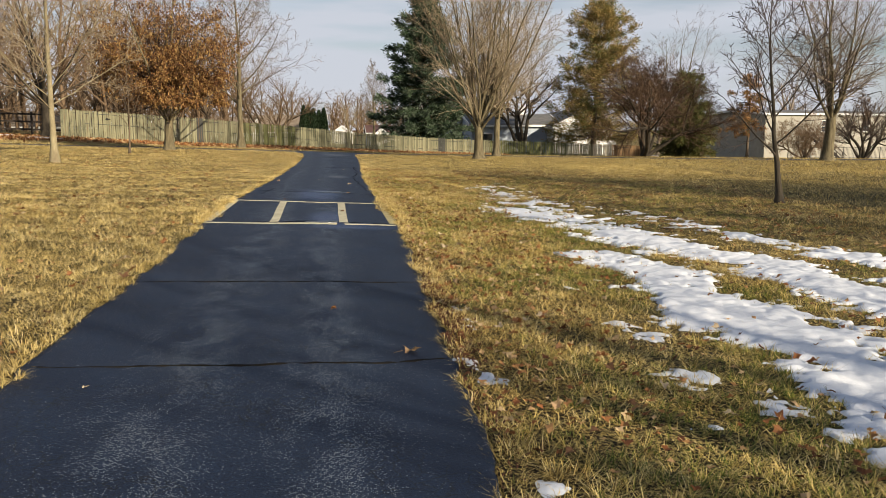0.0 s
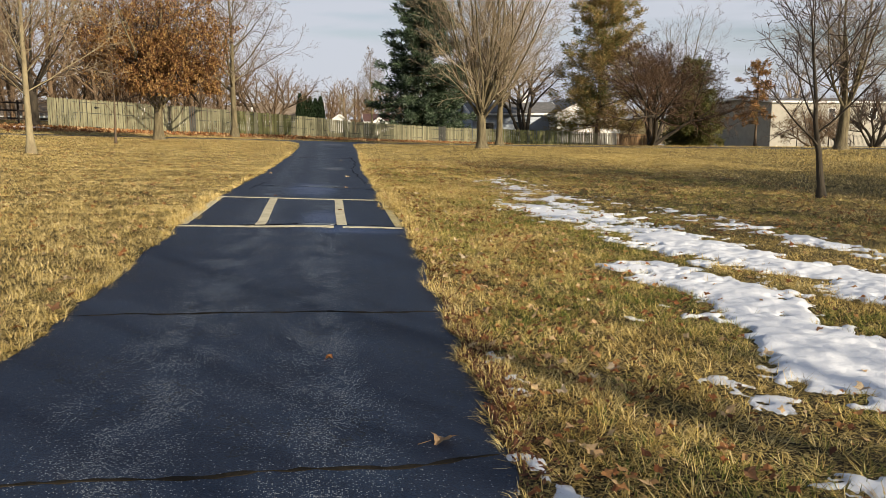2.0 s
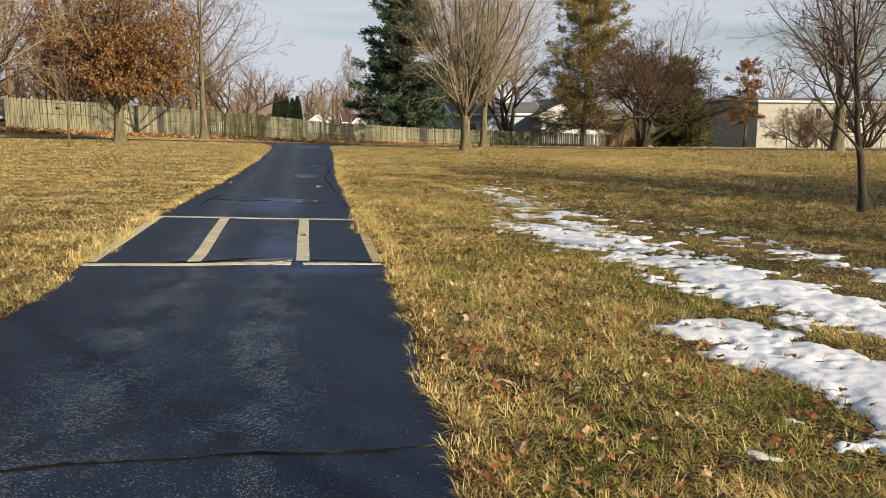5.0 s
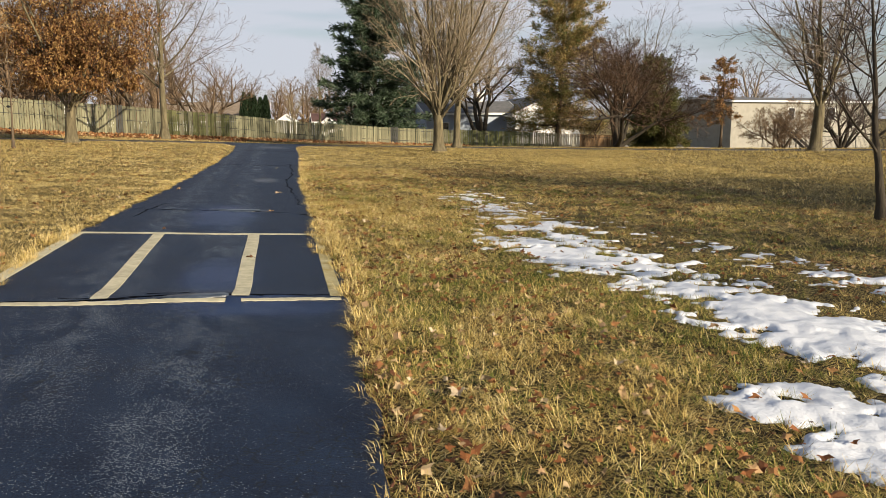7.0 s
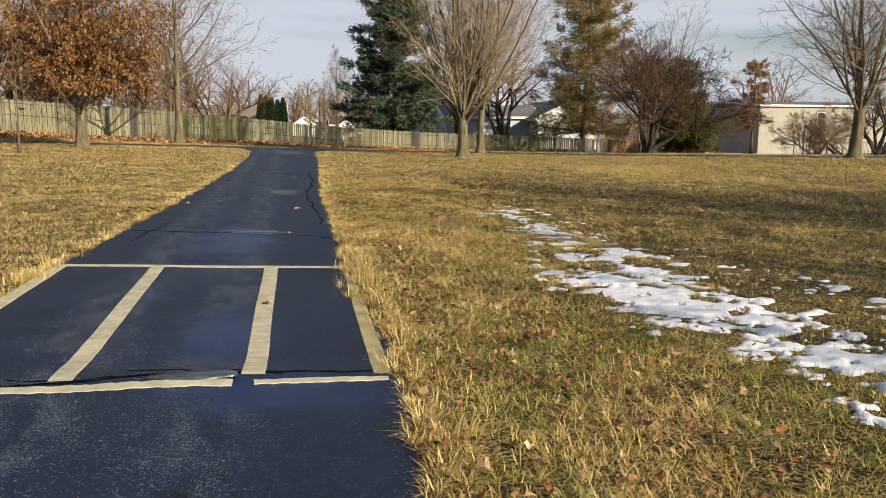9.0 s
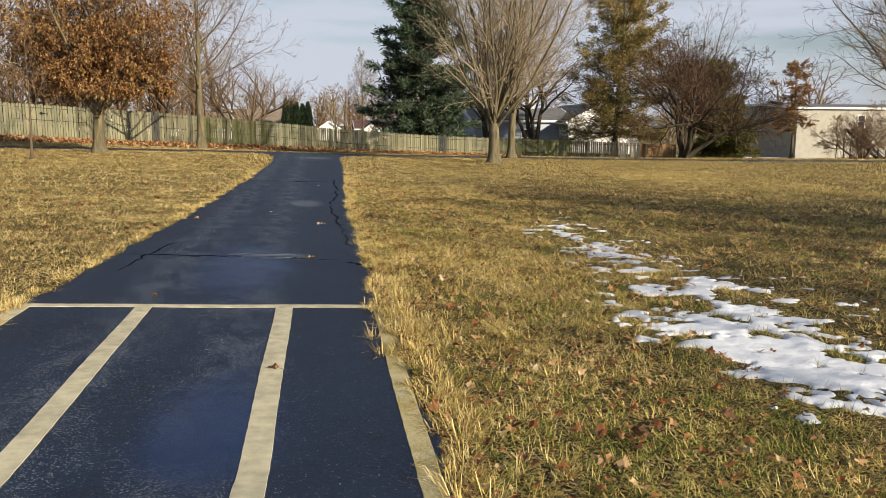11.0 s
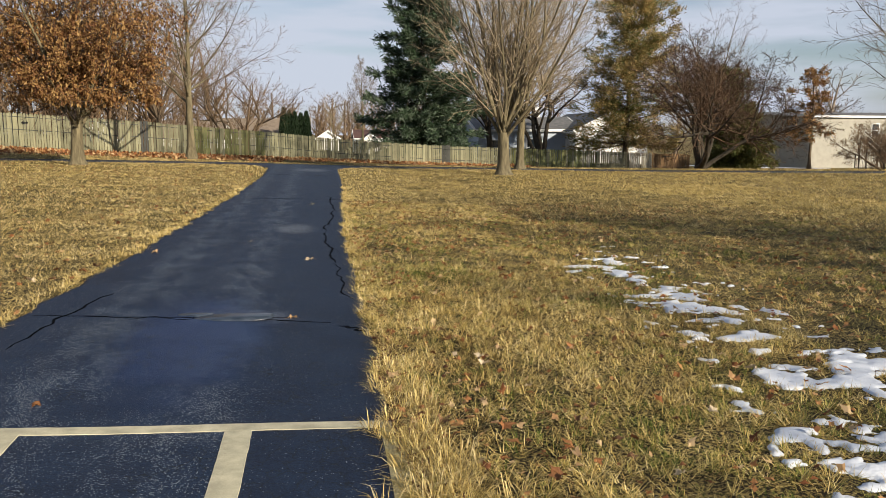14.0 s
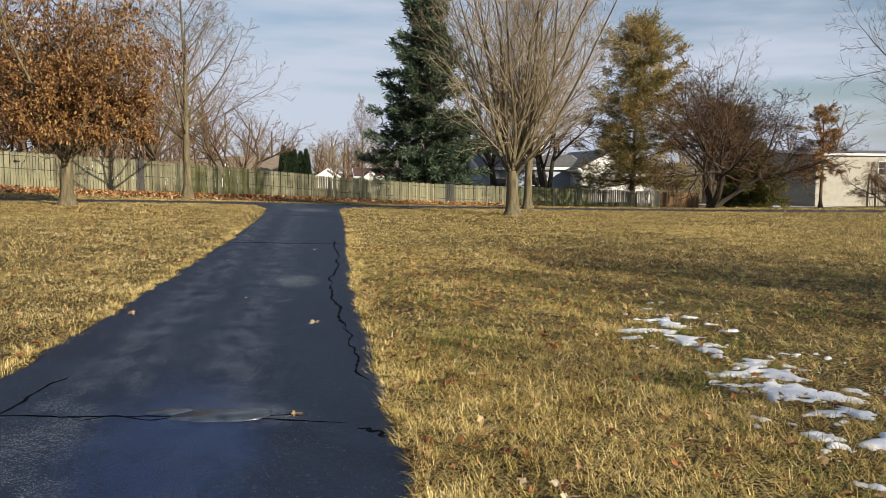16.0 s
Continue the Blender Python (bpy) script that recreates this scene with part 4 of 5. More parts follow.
bare_tree("bare_tree", -30.0, 76.0, 52, "tall bare brown tree behind the rail fence", "tree", "vase", 17.0, 0.35, M_BARK_BROWN, M_TWIG_BROWN, 3.0, 12, 52, P_BACK)
bare_tree("bare_tree", -14.0, 84.0, 53, "tall bare brown tree behind the fence", "tree", "vase", 17.0, 0.3, M_BARK_BROWN, M_TWIG_BROWN, 3.5, 10, 42, P_BACK)
bare_tree("bare_tree", 16.5, 84.0, 54, "bare brown tree beyond the fence", "tree", "vase", 13.0, 0.3, M_BARK_DARK, M_TWIG_BROWN, 3.0, 9, 46, P_BACK)
bare_tree("bare_tree", 52.0, 72.0, 51, "bare dark tree beside the cream house", "tree", "clump", 6.5, 0.2, M_BARK_DARK, M_TWIG_RED, stems=5, spread=36, plan=P_BACK)
conifer("pine_tree", 9.6, 77.0, 41, "tall dark green pine behind the fence", 16.5, 9.5, 0.9, M_BARK_DARK, M_SPRUCE, 0.3, 36, 8, 19, 0.56, 0.66, 0.0, 0.06, rise=0.04, slim=0.095, tuft=0.28)
conifer("cedar_tree", 25.9, 76.0, 42, "tall conifer with browning winter foliage", 14.4, 9.0, 1.6, M_BARK_BROWN, M_RUST, 0.26, 32, 7, 14, 0.60, 0.34, 0.0, 0.18, rise=0.06, slim=0.065, tuft=0.34)
conifer("pine_tree", 39.4, 84.0, 43, "dark green conifer behind the crabapple", 9.0, 6.0, 1.0, M_BARK_DARK, M_OLIVE, 0.2, 22, 6, 9, 0.6, 0.4, 0.0, 0.2, rise=0.04, slim=0.07, tuft=0.3)
conifer("cedar_tree", 32.5, 70.0, 44, "low bushy evergreen with olive foliage", 4.4, 6.0, 0.3, M_BARK_BROWN, M_OLIVE, 0.15, 16, 7, 10, 0.5, 0.4)
conifer("pine_tree", 40.2, 72.8, 45, "pine with rusty lower needles and a green top", 8.0, 4.6, 2.4, M_BARK_BROWN, M_RUSTY, 0.14, 18, 5, 6, 0.4, 0.35, 0.1, 0.45)


# ---- houses behind the fence ----
def window(house, x, z, w, h, y, facing=-1):
    win = part("window", boxes(M_TRIM, (x - w / 2 - 0.09, x - w / 2, y - 0.05, y + 0.05, z - 0.09, z + h + 0.09), (x + w / 2, x + w / 2 + 0.09, y - 0.05, y + 0.05, z - 0.09, z + h + 0.09),
                               (x - w / 2, x + w / 2, y - 0.05, y + 0.05, z + h, z + h + 0.09), (x - w / 2, x + w / 2, y - 0.05, y + 0.05, z - 0.09, z),
                               (x - w / 2, x + w / 2, y - 0.04, y + 0.04, z + h / 2 - 0.025, z + h / 2 + 0.025)), house)
    part("pane", boxes(M_GLASS, (x - w / 2, x + w / 2, y - 0.015, y + 0.015, z, z + h)), win)


def house(name, x, y, z, turn, w, d, wall, rise, siding, roof, label, windows=(), chimney=None, lap=0.2):
    """Gabled house: the ridge runs along its local x; w along x, d along y; windows on the -y wall as (x, sill, width, height)."""
    h = thing(name, pose(x, y, z, 0, 0, turn), label, "house")
    bm = bmesh.new()
    box(bm, -w / 2, w / 2, -d / 2, d / 2, -0.6, wall)
    part("wall", (bm, siding), h)
    for s in (-1, 1):
        bm = bmesh.new()
        a = [bm.verts.new((s * w / 2, yy, zz)) for yy, zz in ((-d / 2, wall + 0.002), (d / 2, wall + 0.002), (0, wall + rise))]
        b = [bm.verts.new((s * (w / 2 - 0.2), v.co.y, v.co.z)) for v in a]
        bm.faces.new(a); bm.faces.new(b[::-1])
        for i in range(3):
            bm.faces.new((a[i - 1], b[i - 1], b[i], a[i]))
        bmesh.ops.recalc_face_normals(bm, faces=bm.faces)
        part("gable", (bm, siding), h)
        k = math.hypot(d / 2 + 0.35, rise * (d / 2 + 0.35) / (d / 2))
        ang = math.degrees(math.atan2(rise, d / 2))
        part("roof_slope", boxes(roof, (-w / 2 - 0.35, w / 2 + 0.35, -k, 0, 0.03, 0.16), bevel=0.01), h, at_pose=pose(0, 0, wall + rise, ang if s < 0 else -ang, 0, 0) @ (Matrix.Identity(4) if s < 0 else pose(0, k, 0)))
        part("fascia", boxes(M_TRIM, (-w / 2 - 0.36, w / 2 + 0.36, s * (d / 2 + 0.36) - 0.03, s * (d / 2 + 0.36) + 0.03, wall - rise * 0.35 / (d / 2) - 0.12, wall - rise * 0.35 / (d / 2) + 0.1)), h)
        for q in (-1, 1):
            part("barge_board", boxes(M_TRIM, (s * (w / 2 + 0.37) - 0.03, s * (w / 2 + 0.37) + 0.03, -k, 0, -0.12, 0.17)), h,
                 at_pose=pose(0, 0, wall + rise, ang if q < 0 else -ang, 0, 0) @ (Matrix.Identity(4) if q < 0 else pose(0, k, 0)))
    zz = 0.25
    while zz < wall - 0.1:
        for s in (-1, 1):
            part("lap_board", boxes(siding, (-w / 2, w / 2, s * (d / 2 + 0.009) - 0.008, s * (d / 2 + 0.009) + 0.008, zz, zz + lap * 0.86)), h)
        zz += lap
    for wx, wz, ww, wh in windows:
        window(h, wx, wz, ww, wh, -d / 2 - 0.02)
    if chimney:
        part("chimney", boxes(M_SIDING_WHITE, (chimney[0] - 0.35, chimney[0] + 0.35, -0.35, 0.35, wall, wall + rise + 1.0), (chimney[0] - 0.42, chimney[0] + 0.42, -0.42, 0.42, wall + rise + 0.92, wall + rise + 1.08)), h)
    return h


house("house", 65.0, 102.9, -2.15, 10, 23, 12, 5.75, 0.45, M_SIDING, M_ROOF_GREY, "two-storey cream-sided house with white eaves", ((-2.2, 3.5, 1.0, 1.4), (4.5, 3.6, 1.0, 1.4)), lap=0.3)
house("house", 27.6, 90.0, -1.2, 90, 13, 6.8, 3.2, 1.6, M_SIDING_WHITE, M_ROOF_GREY, "white gabled house half hidden by evergreens", (), lap=0.3)
house("house", 20.6, 91.0, -1.2, 0, 9.5, 9, 3.3, 1.1, M_SIDING_BLUE, M_ROOF_GREY, "blue-grey sided house with a chimney", ((0.6, 0.9, 1.4, 1.5), (-3, 0.9, 1.0, 1.4)), (1.9,), lap=0.3)
house("house", 16.2, 98.0, -1.3, 90, 10, 4.4, 2.4, 2.0, M_SIDING, M_ROOF, "pale gabled house beyond the fence", lap=0.3)
house("house", -6.2, 138.0, -1.6, 0, 13, 9, 2.9, 2.6, M_SIDING, M_ROOF, "low house with a tan shingle roof", ((1.5, 0.9, 1.2, 1.2),), lap=0.4)
house("house", 3.8, 178.0, -1.7, 90, 12, 4.2, 2.6, 1.4, M_SIDING_WHITE, M_ROOF_GREY, "small white gabled house in the distance", lap=0.4)
house("house", 11.3, 156.0, -1.6, 0, 6.5, 8, 2.6, 1.3, M_SIDING_WHITE, M_ROOF_RED, "distant house with a red-brown roof", lap=0.4)
house("house", 10.4, 151.0, -1.7, 90, 4, 2.4, 2.4, 1.0, M_SIDING_WHITE, M_ROOF_RED, "white gabled porch of a distant house", lap=0.4)
house("house", -33.0, 100.0, -0.5, 0, 18, 10, 2.4, 1.6, M_SIDING, M_ROOF, "long low house with a tan roof", lap=0.4)
house("house", -23.0, 116.0, -0.2, 90, 9, 3.4, 2.3, 1.0, M_SIDING_WHITE, M_ROOF, "white gable end above the fence", lap=0.4)
house("house", -15.0, 108.0, -1.0, 0, 12, 7, 2.3, 1.8, M_SIDING_WHITE, M_ROOF, "pale house with a brown roof behind the fence", ((-1.4, 1.1, 1.2, 1.1),), lap=0.4)

# outside stair of the cream house: two stringers, treads and posts
stair = thing("outdoor_staircase", pose(58.3, 88.0, lie1(58.3, 88.0)), "dark wooden outdoor staircase beside the house", "stairs")
for s in (-0.5, 0.5):
    part("stringer", boxes(M_RAIL, (-2.7, 2.7, s - 0.03, s + 0.03, -0.15, 0.15)), stair, at_pose=pose(0, 0, 1.5, 0, 38, 0))
    part("handrail", boxes(M_RAIL, (-2.7, 2.7, s - 0.03, s + 0.03, 0.75, 0.83)), stair, at_pose=pose(0, 0, 1.5, 0, 38, 0))
for i in range(15):
    part("tread", boxes(M_RAIL, (-2.05 + i * 0.29, -1.77 + i * 0.29, -0.48, 0.48, 3.1 - i * 0.222, 3.14 - i * 0.222)), stair)
for xx, top in ((-2.1, 3.2), (2.0, 0.9), (0, 1.6)):
    for s in (-0.55, 0.55):
        part("post", boxes(M_RAIL, (xx - 0.05, xx + 0.05, s - 0.05, s + 0.05, -0.1, top), bevel=0.005), stair)

# black metal yard fence
yard = thing("metal_fence", pose(0, 0, 0), "low black metal yard fence before the cream house", "fence")
for i in range(9):
    a = 45.5 + i * 2.0
    zz = lie1(a, 74.5)
    part("post", boxes(M_METAL, (a - 0.03, a + 0.03, 74.47, 74.53, zz - 0.1, zz + 1.3)), yard)
    if i < 8:
        for hh in (0.15, 1.15):
            part("rail", boxes(M_METAL, (a + 0.03, a + 1.97, 74.485, 74.515, zz + hh, zz + hh + 0.035)), yard)
        for k in range(1, 14):
            part("picket", boxes(M_METAL, (a + k * 0.14 - 0.008, a + k * 0.14 + 0.008, 74.492, 74.508, zz + 0.05, zz + 1.25)), yard)

# dark post-and-rail fence on the bank
rail = thing("rail_fence", pose(0, 0, 0), "dark stained post-and-rail fence on a leafy bank", "fence")
for i in range(9):
    a = -40.0 + i * 2.4
    yy = 69.6 - 0.02 * i
    zz = lie1(a, yy)
    part("post", boxes(M_RAIL, (a - 0.07, a + 0.07, yy - 0.07, yy + 0.07, zz - 0.2, zz + 1.75), bevel=0.01), rail)
    if i < 8:
        zb = lie1(a + 2.4, yy + 0.02)
        for hh in (0.35, 0.95, 1.55):
            ln = math.dist((a, yy, zz), (a + 2.4, yy + 0.02, zb))
            part("rail", boxes(M_RAIL, (-0.07, 0.07, -0.025, 0.025, -ln, 0), bevel=0.006), rail, at_pose=look((a, yy - 0.09, zz + hh), (a + 2.4, yy - 0.07, zb + hh)) @ pose(0, 0, 0, 0, 0, 90))


# ---- clipped narrow evergreens ----
def arborvitae(x, y, seed, height, width):
    rs = np.random.RandomState(seed)
    n = 5200
    f = rs.rand(n) ** 0.8
    rad = width / 2 * np.minimum(1, (1 - f) * 2.1) ** 0.7 * rs.uniform(0.75, 1.05, n)
    a = rs.rand(n) * 6.28
    at = np.stack([rad * np.cos(a), rad * np.sin(a), f * height], -1)
    D = np.stack([0.35 * np.cos(a), 0.35 * np.sin(a), np.ones(n)], -1) + rs.normal(0, 0.25, (n, 3))
    D /= np.linalg.norm(D, axis=1)[:, None]
    S = np.cross(D, rs.normal(0, 1, (n, 3)))
    S /= np.linalg.norm(S, axis=1)[:, None]
    L = rs.uniform(0.15, 0.4, n)[:, None]
    v = np.stack([at, at + D * L * 0.5 + S * L * 0.25, at + D * L, at + D * L * 0.5 - S * L * 0.25], 1).reshape(-1, 3)
    tree = thing("arborvitae", pose(x, y, lie1(x, y)), "narrow dark green columnar evergreen", "evergreen", "row of columnar evergreens")
    p = np.array([[[0, 0, -0.1], [0, 0, height * 0.5], [0, 0, height * 0.9]]])
    part("trunk", big_mesh("trunk", *tubes(p, np.array([[0.09, 0.06, 0.02]]), 7), M_BARK_DARK), tree)
    tagged(part("foliage", big_mesh("foliage", v, np.arange(n * 4).reshape(-1, 4), M_YEW, False), tree), kind="stuff")


for i, (dx, hh) in enumerate(((-3.1, 5.8), (-2.35, 5.5), (-1.6, 5.4), (-0.75, 5.2), (0.0, 5.5))):
    arborvitae(dx, 129.5 + 0.2 * (i % 2), 60 + i, hh, 1.15)


# ---- far woods: brown bare trees along the skyline ----
def woods(seed, xs, ys, hs, label, twig_material, thin=2.0):
    rs = np.random.RandomState(seed)
    variants = []
    for k in range(3):
        sk = Skeleton(seed + k)
        p, r = sk.branch((0, 0, -0.5), (0, 0, 1), 1.0 * 9, 0.16, 0.03, 0, 8, 0.04, 0.02)
        sk.offshoots(p, r, ((11, 38, 0.42, 0.15, 0.07, 0.05, 4, 4.0), (6, 38, 0.45, 0.15, 0.09, 0.03, 3, 2.2), (5, 40, 0.5, 0.1, 0.1, 0.0, 2, 1.2)), 0)
        variants.append(sk.meshes(list(sk.levels), 3, thin, 4))
    vs, fs, base = [], [], 0
    for x, y, h in zip(xs, ys, hs):
        v, f = variants[rs.randint(3)]
        a, s = rs.rand() * 6.28, h / 9.0
        q = np.stack([v[:, 0] * math.cos(a) - v[:, 1] * math.sin(a), v[:, 0] * math.sin(a) + v[:, 1] * math.cos(a), v[:, 2]], -1) * s * np.array([1.25, 1.25, 1])
        vs.append(q + np.array([x, y, lie1(x, y)])); fs.append(f + base); base += len(v)
    ob = new("woods", big_mesh("woods", np.concatenate(vs), np.concatenate(fs), twig_material))
    tagged(ob, label, "woods", kind="stuff")


wr = np.random.RandomState(8)
woods(70, wr.uniform(-70, 4, 46), wr.uniform(150, 215, 46), wr.uniform(7.5, 10.5, 46), "distant brown bare woods along the skyline", M_TWIG_BROWN)
woods(74, wr.uniform(-6, 60, 38), wr.uniform(185, 235, 38), wr.uniform(8.5, 12, 38), "distant brown bare woods beyond the houses", M_TWIG_BROWN)
woods(78, wr.uniform(-66, -10, 40), wr.uniform(80, 125, 40), wr.uniform(8, 13, 40), "tangled brown trees behind the fence", M_TWIG_BROWN)
woods(82, wr.uniform(12, 110, 22), wr.uniform(105, 150, 22), wr.uniform(7, 12, 22), "bare grey-brown trees between the houses", M_TWIG_GREY)
woods(90, wr.uniform(-48, -15, 16), wr.uniform(74, 95, 16), wr.uniform(12, 17, 16), "tall brown bare trees behind the fence", M_TWIG_BROWN, 0.9)
woods(86, wr.uniform(-40, -4, 40), wr.uniform(72.5, 80, 40), wr.uniform(3.6, 6.0, 40), "low brown thicket close behind the fence", M_TWIG_BROWN, 1.3)

# bare trees on the lawn behind the walker, whose shadows fall over the grass
P_SHADE = ((9, 34, 0.45, 0.1, 0.08, 0.04, 6, 4.2), (7, 38, 0.45, 0.15, 0.1, 0.02, 4, 2.2), (4, 40, 0.5, 0.1, 0.1, 0.0, 3, 1.0))
for k, (x, y, hh) in enumerate(((22.5, 11.5, 12.0), (29.0, 9.5, 13.0), (36.0, 12.0, 13.0), (13.2, -8.5, 12.5), (18.0, 4.5, 11.0))):
    bare_tree("shade_tree", x, y, 91 + k, "bare spreading tree casting long shadows on the lawn", "tree", "vase", hh, 0.34, M_BARK_GREY, M_TWIG_GREY, 2.2, 11, 54, P_SHADE, twig=(2.2, 2.2, 2.4, 0.8, 0.9)[k], group="trees behind the walker", limb_r=(0.42, 0.42, 0.42, 0.62, 0.42)[k])


# ---- snow ----
def band(x, y, line):
    """Signed room inside a chain of discs (x, y, radius): positive inside."""
    best = np.full(x.shape, -9.0)
    for (x0, y0, r0), (x1, y1, r1) in zip(line[:-1], line[1:]):
        dx, dy = x1 - x0, y1 - y0
        t = np.clip(((x - x0) * dx + (y - y0) * dy) / (dx * dx + dy * dy), 0, 1)
        best = np.maximum(best, r0 + (r1 - r0) * t - np.hypot(x - x0 - dx * t, y - y0 - dy * t))
    return best


SNOW_NEAR = ((3.4, 11.1, 0.10), (3.75, 10.4, 0.42), (4.05, 9.0, 0.62), (3.75, 8.0, 0.80), (3.7, 7.0, 0.74), (3.78, 6.0, 0.86), (3.75, 5.0, 0.78), (3.6, 4.2, 0.75), (3.5, 3.0, 0.6))
SNOW_FAR = ((5.5, 25.2, 0.30), (4.8, 23.6, 0.55), (4.85, 21.5, 0.78), (4.75, 18.5, 1.0), (4.45, 16.2, 0.95), (4.75, 14.0, 0.75), (5.0, 12.3, 0.80), (5.45, 11.0, 0.85), (5.75, 9.8, 0.70), (5.85, 8.6, 0.70), (6.0, 7.0, 0.90), (6.2, 4.0, 0.90))
SNOW_SIDE = ((6.2, 19.2, 0.18), (6.1, 17.6, 0.30), (6.5, 16.0, 0.35), (6.9, 13.5, 0.50), (7.3, 11.4, 0.55), (7.8, 9.2, 0.5))
step = 0.027
sx, sy = np.arange(0.8, 8.6, step), np.arange(2.2, 26.0, step)
SX, SY = np.meshgrid(sx, sy)
room = np.maximum(band(SX, SY, SNOW_NEAR), band(SX, SY, SNOW_FAR))
room = np.maximum(room, band(SX, SY, SNOW_SIDE) - 0.08)
far = smooth(10.5, 18.0, SY)
level = room * (1.15 - 0.35 * far) - 0.14 - 0.36 * far - 0.21 * smooth(17.5, 19.5, SY) + 0.12 * smooth(21, 23, SY)
level = level + (soft_noise(SX, SY * 1.1, 1.3, 3, 1) - 0.5) * 1.1 + (soft_noise(SX, SY * 1.25, 3.6, 3, 2) - 0.5) * (1.1 + 1.9 * far) + (soft_noise(SX + 3, SY * 1.2, 11.0, 2, 3) - 0.5) * (0.6 + 0.7 * far)
for bx, by, br, gain in ((3.95, 17.0, 0.60, 0.42), (4.15, 16.2, 0.55, 0.36), (4.95, 24.3, 0.5, 0.25)):
    level = level + gain * np.exp(-((SX - bx) / br) ** 2 - ((SY - by) / br) ** 2)
level = np.where(room < -0.3, -1, level)
for bx, by, br in ((1.12, 7.1, 0.09), (1.16, 6.65, 0.10), (1.12, 6.35, 0.08), (0.98, 5.45, 0.08), (1.02, 5.1, 0.12), (0.98, 3.4, 0.12), (2.5, 6.5, 0.13), (2.65, 6.2, 0.15), (2.42, 5.0, 0.18), (2.75, 4.4, 0.14), (2.15, 4.1, 0.08), (2.6, 8.2, 0.08)):
    level = np.maximum(level, (br - np.hypot(SX - bx, (SY - by) * 0.8)) + (soft_noise(SX, SY, 12, 3) - 0.5) * 0.34 - 0.03)
thick = (0.020 - 0.012 * far) * np.clip(level / 0.30, 0, 1) ** 0.7 + (0.035 - 0.02 * far) * np.clip(level, 0, 0.8) * soft_noise(SX, SY, 5.0, 3, 3) + ((soft_noise(SX, SY, 7.0, 2, 1) - 0.5) * 0.036 + (soft_noise(SX, SY, 17.0, 2, 2) - 0.5) * 0.016) * (1 - 0.65 * far) * np.clip(level / 0.25, 0.2, 1)
SZ = lie(SX, SY) + (soft_noise(SX, SY, 1.2, 3) - 0.5) * 0.05 + (soft_noise(SX, SY, 4.5, 2, 2) - 0.5) * 0.03 + np.where(level > 0, thick + 0.006, -0.02)
inside = level > -0.02
cell = inside[:-1, :-1] | inside[1:, :-1] | inside[:-1, 1:] | inside[1:, 1:]
idx = np.arange(SX.size).reshape(SX.shape)
quads = np.stack([idx[:-1, :-1], idx[:-1, 1:], idx[1:, 1:], idx[1:, :-1]], -1)[cell]
used, quads = np.unique(quads, return_inverse=True)
snow = new("snow_patch", big_mesh("snow_patch", np.stack([SX, SY, SZ], -1).reshape(-1, 3)[used], quads.reshape(-1, 4), M_SNOW))
tagged(snow, "melting patches of old white snow on the grass", "snow", kind="stuff")


def snowy(x, y):
    i = np.clip(((x - 0.8) / step).astype(int), 0, len(sx) - 1)
    j = np.clip(((y - 2.2) / step).astype(int), 0, len(sy) - 1)
    near = (x > 0.8) & (x < 8.55) & (y > 2.2) & (y < 25.95)
    return near & (level[j, i] > 0.03) & (np.random.RandomState(len(x)).rand(len(x)) < 0.80 + 0.7 * level[j, i])


# far snow on the ground by the houses
for k, (x0, y0, rx, ry) in enumerate(((37.0, 80.0, 3.6, 4.0), (44.0, 84.0, 5.0, 3.0), (-20.6, 64.6, 1.5, 0.5), (-24.6, 66.0, 1.2, 0.5))):
    u, v = np.meshgrid(np.linspace(-1.2, 1.2, 30), np.linspace(-1.2, 1.2, 30))
    r = np.hypot(u, v) + (soft_noise(u + k * 7, v, 1.6, 3) - 0.5) * 0.7
    vx, vy = x0 + u * rx, y0 + v * ry
    vz = lie(vx, vy) + np.where(r < 1, 0.07 * np.clip((1 - r) * 4, 0, 1), -0.08)
    i = np.arange(900).reshape(30, 30)
    q = np.stack([i[:-1, :-1], i[:-1, 1:], i[1:, 1:], i[1:, :-1]], -1).reshape(-1, 4)
    tagged(new("snow_patch", big_mesh("snow_patch", np.stack([vx, vy, vz], -1).reshape(-1, 3), q, M_SNOW)), "thin patch of white snow on the ground", "snow", kind="stuff")


# ---- grass ----
def lawn_z(x, y):
    base = lie(x, y)
    bumps = (soft_noise(x, y, 1.2, 3) - 0.5) * 0.05 + (soft_noise(x, y, 4.5, 2, 2) - 0.5) * 0.03
    return base + np.where((np.abs(x) < 12) & (y > -4) & (y < 64), bumps, 0)


def tufts(rs, x, y, k, radius):
    """Small tufts round the given places: k blades each, with the way each one leans out from the middle."""
    n = len(x) * k
    a, r = rs.rand(n) * 6.283, radius * np.sqrt(rs.rand(n))
    return np.repeat(x, k) + r * np.cos(a), np.repeat(y, k) + r * np.sin(a), a + rs.normal(0, 0.5, n)


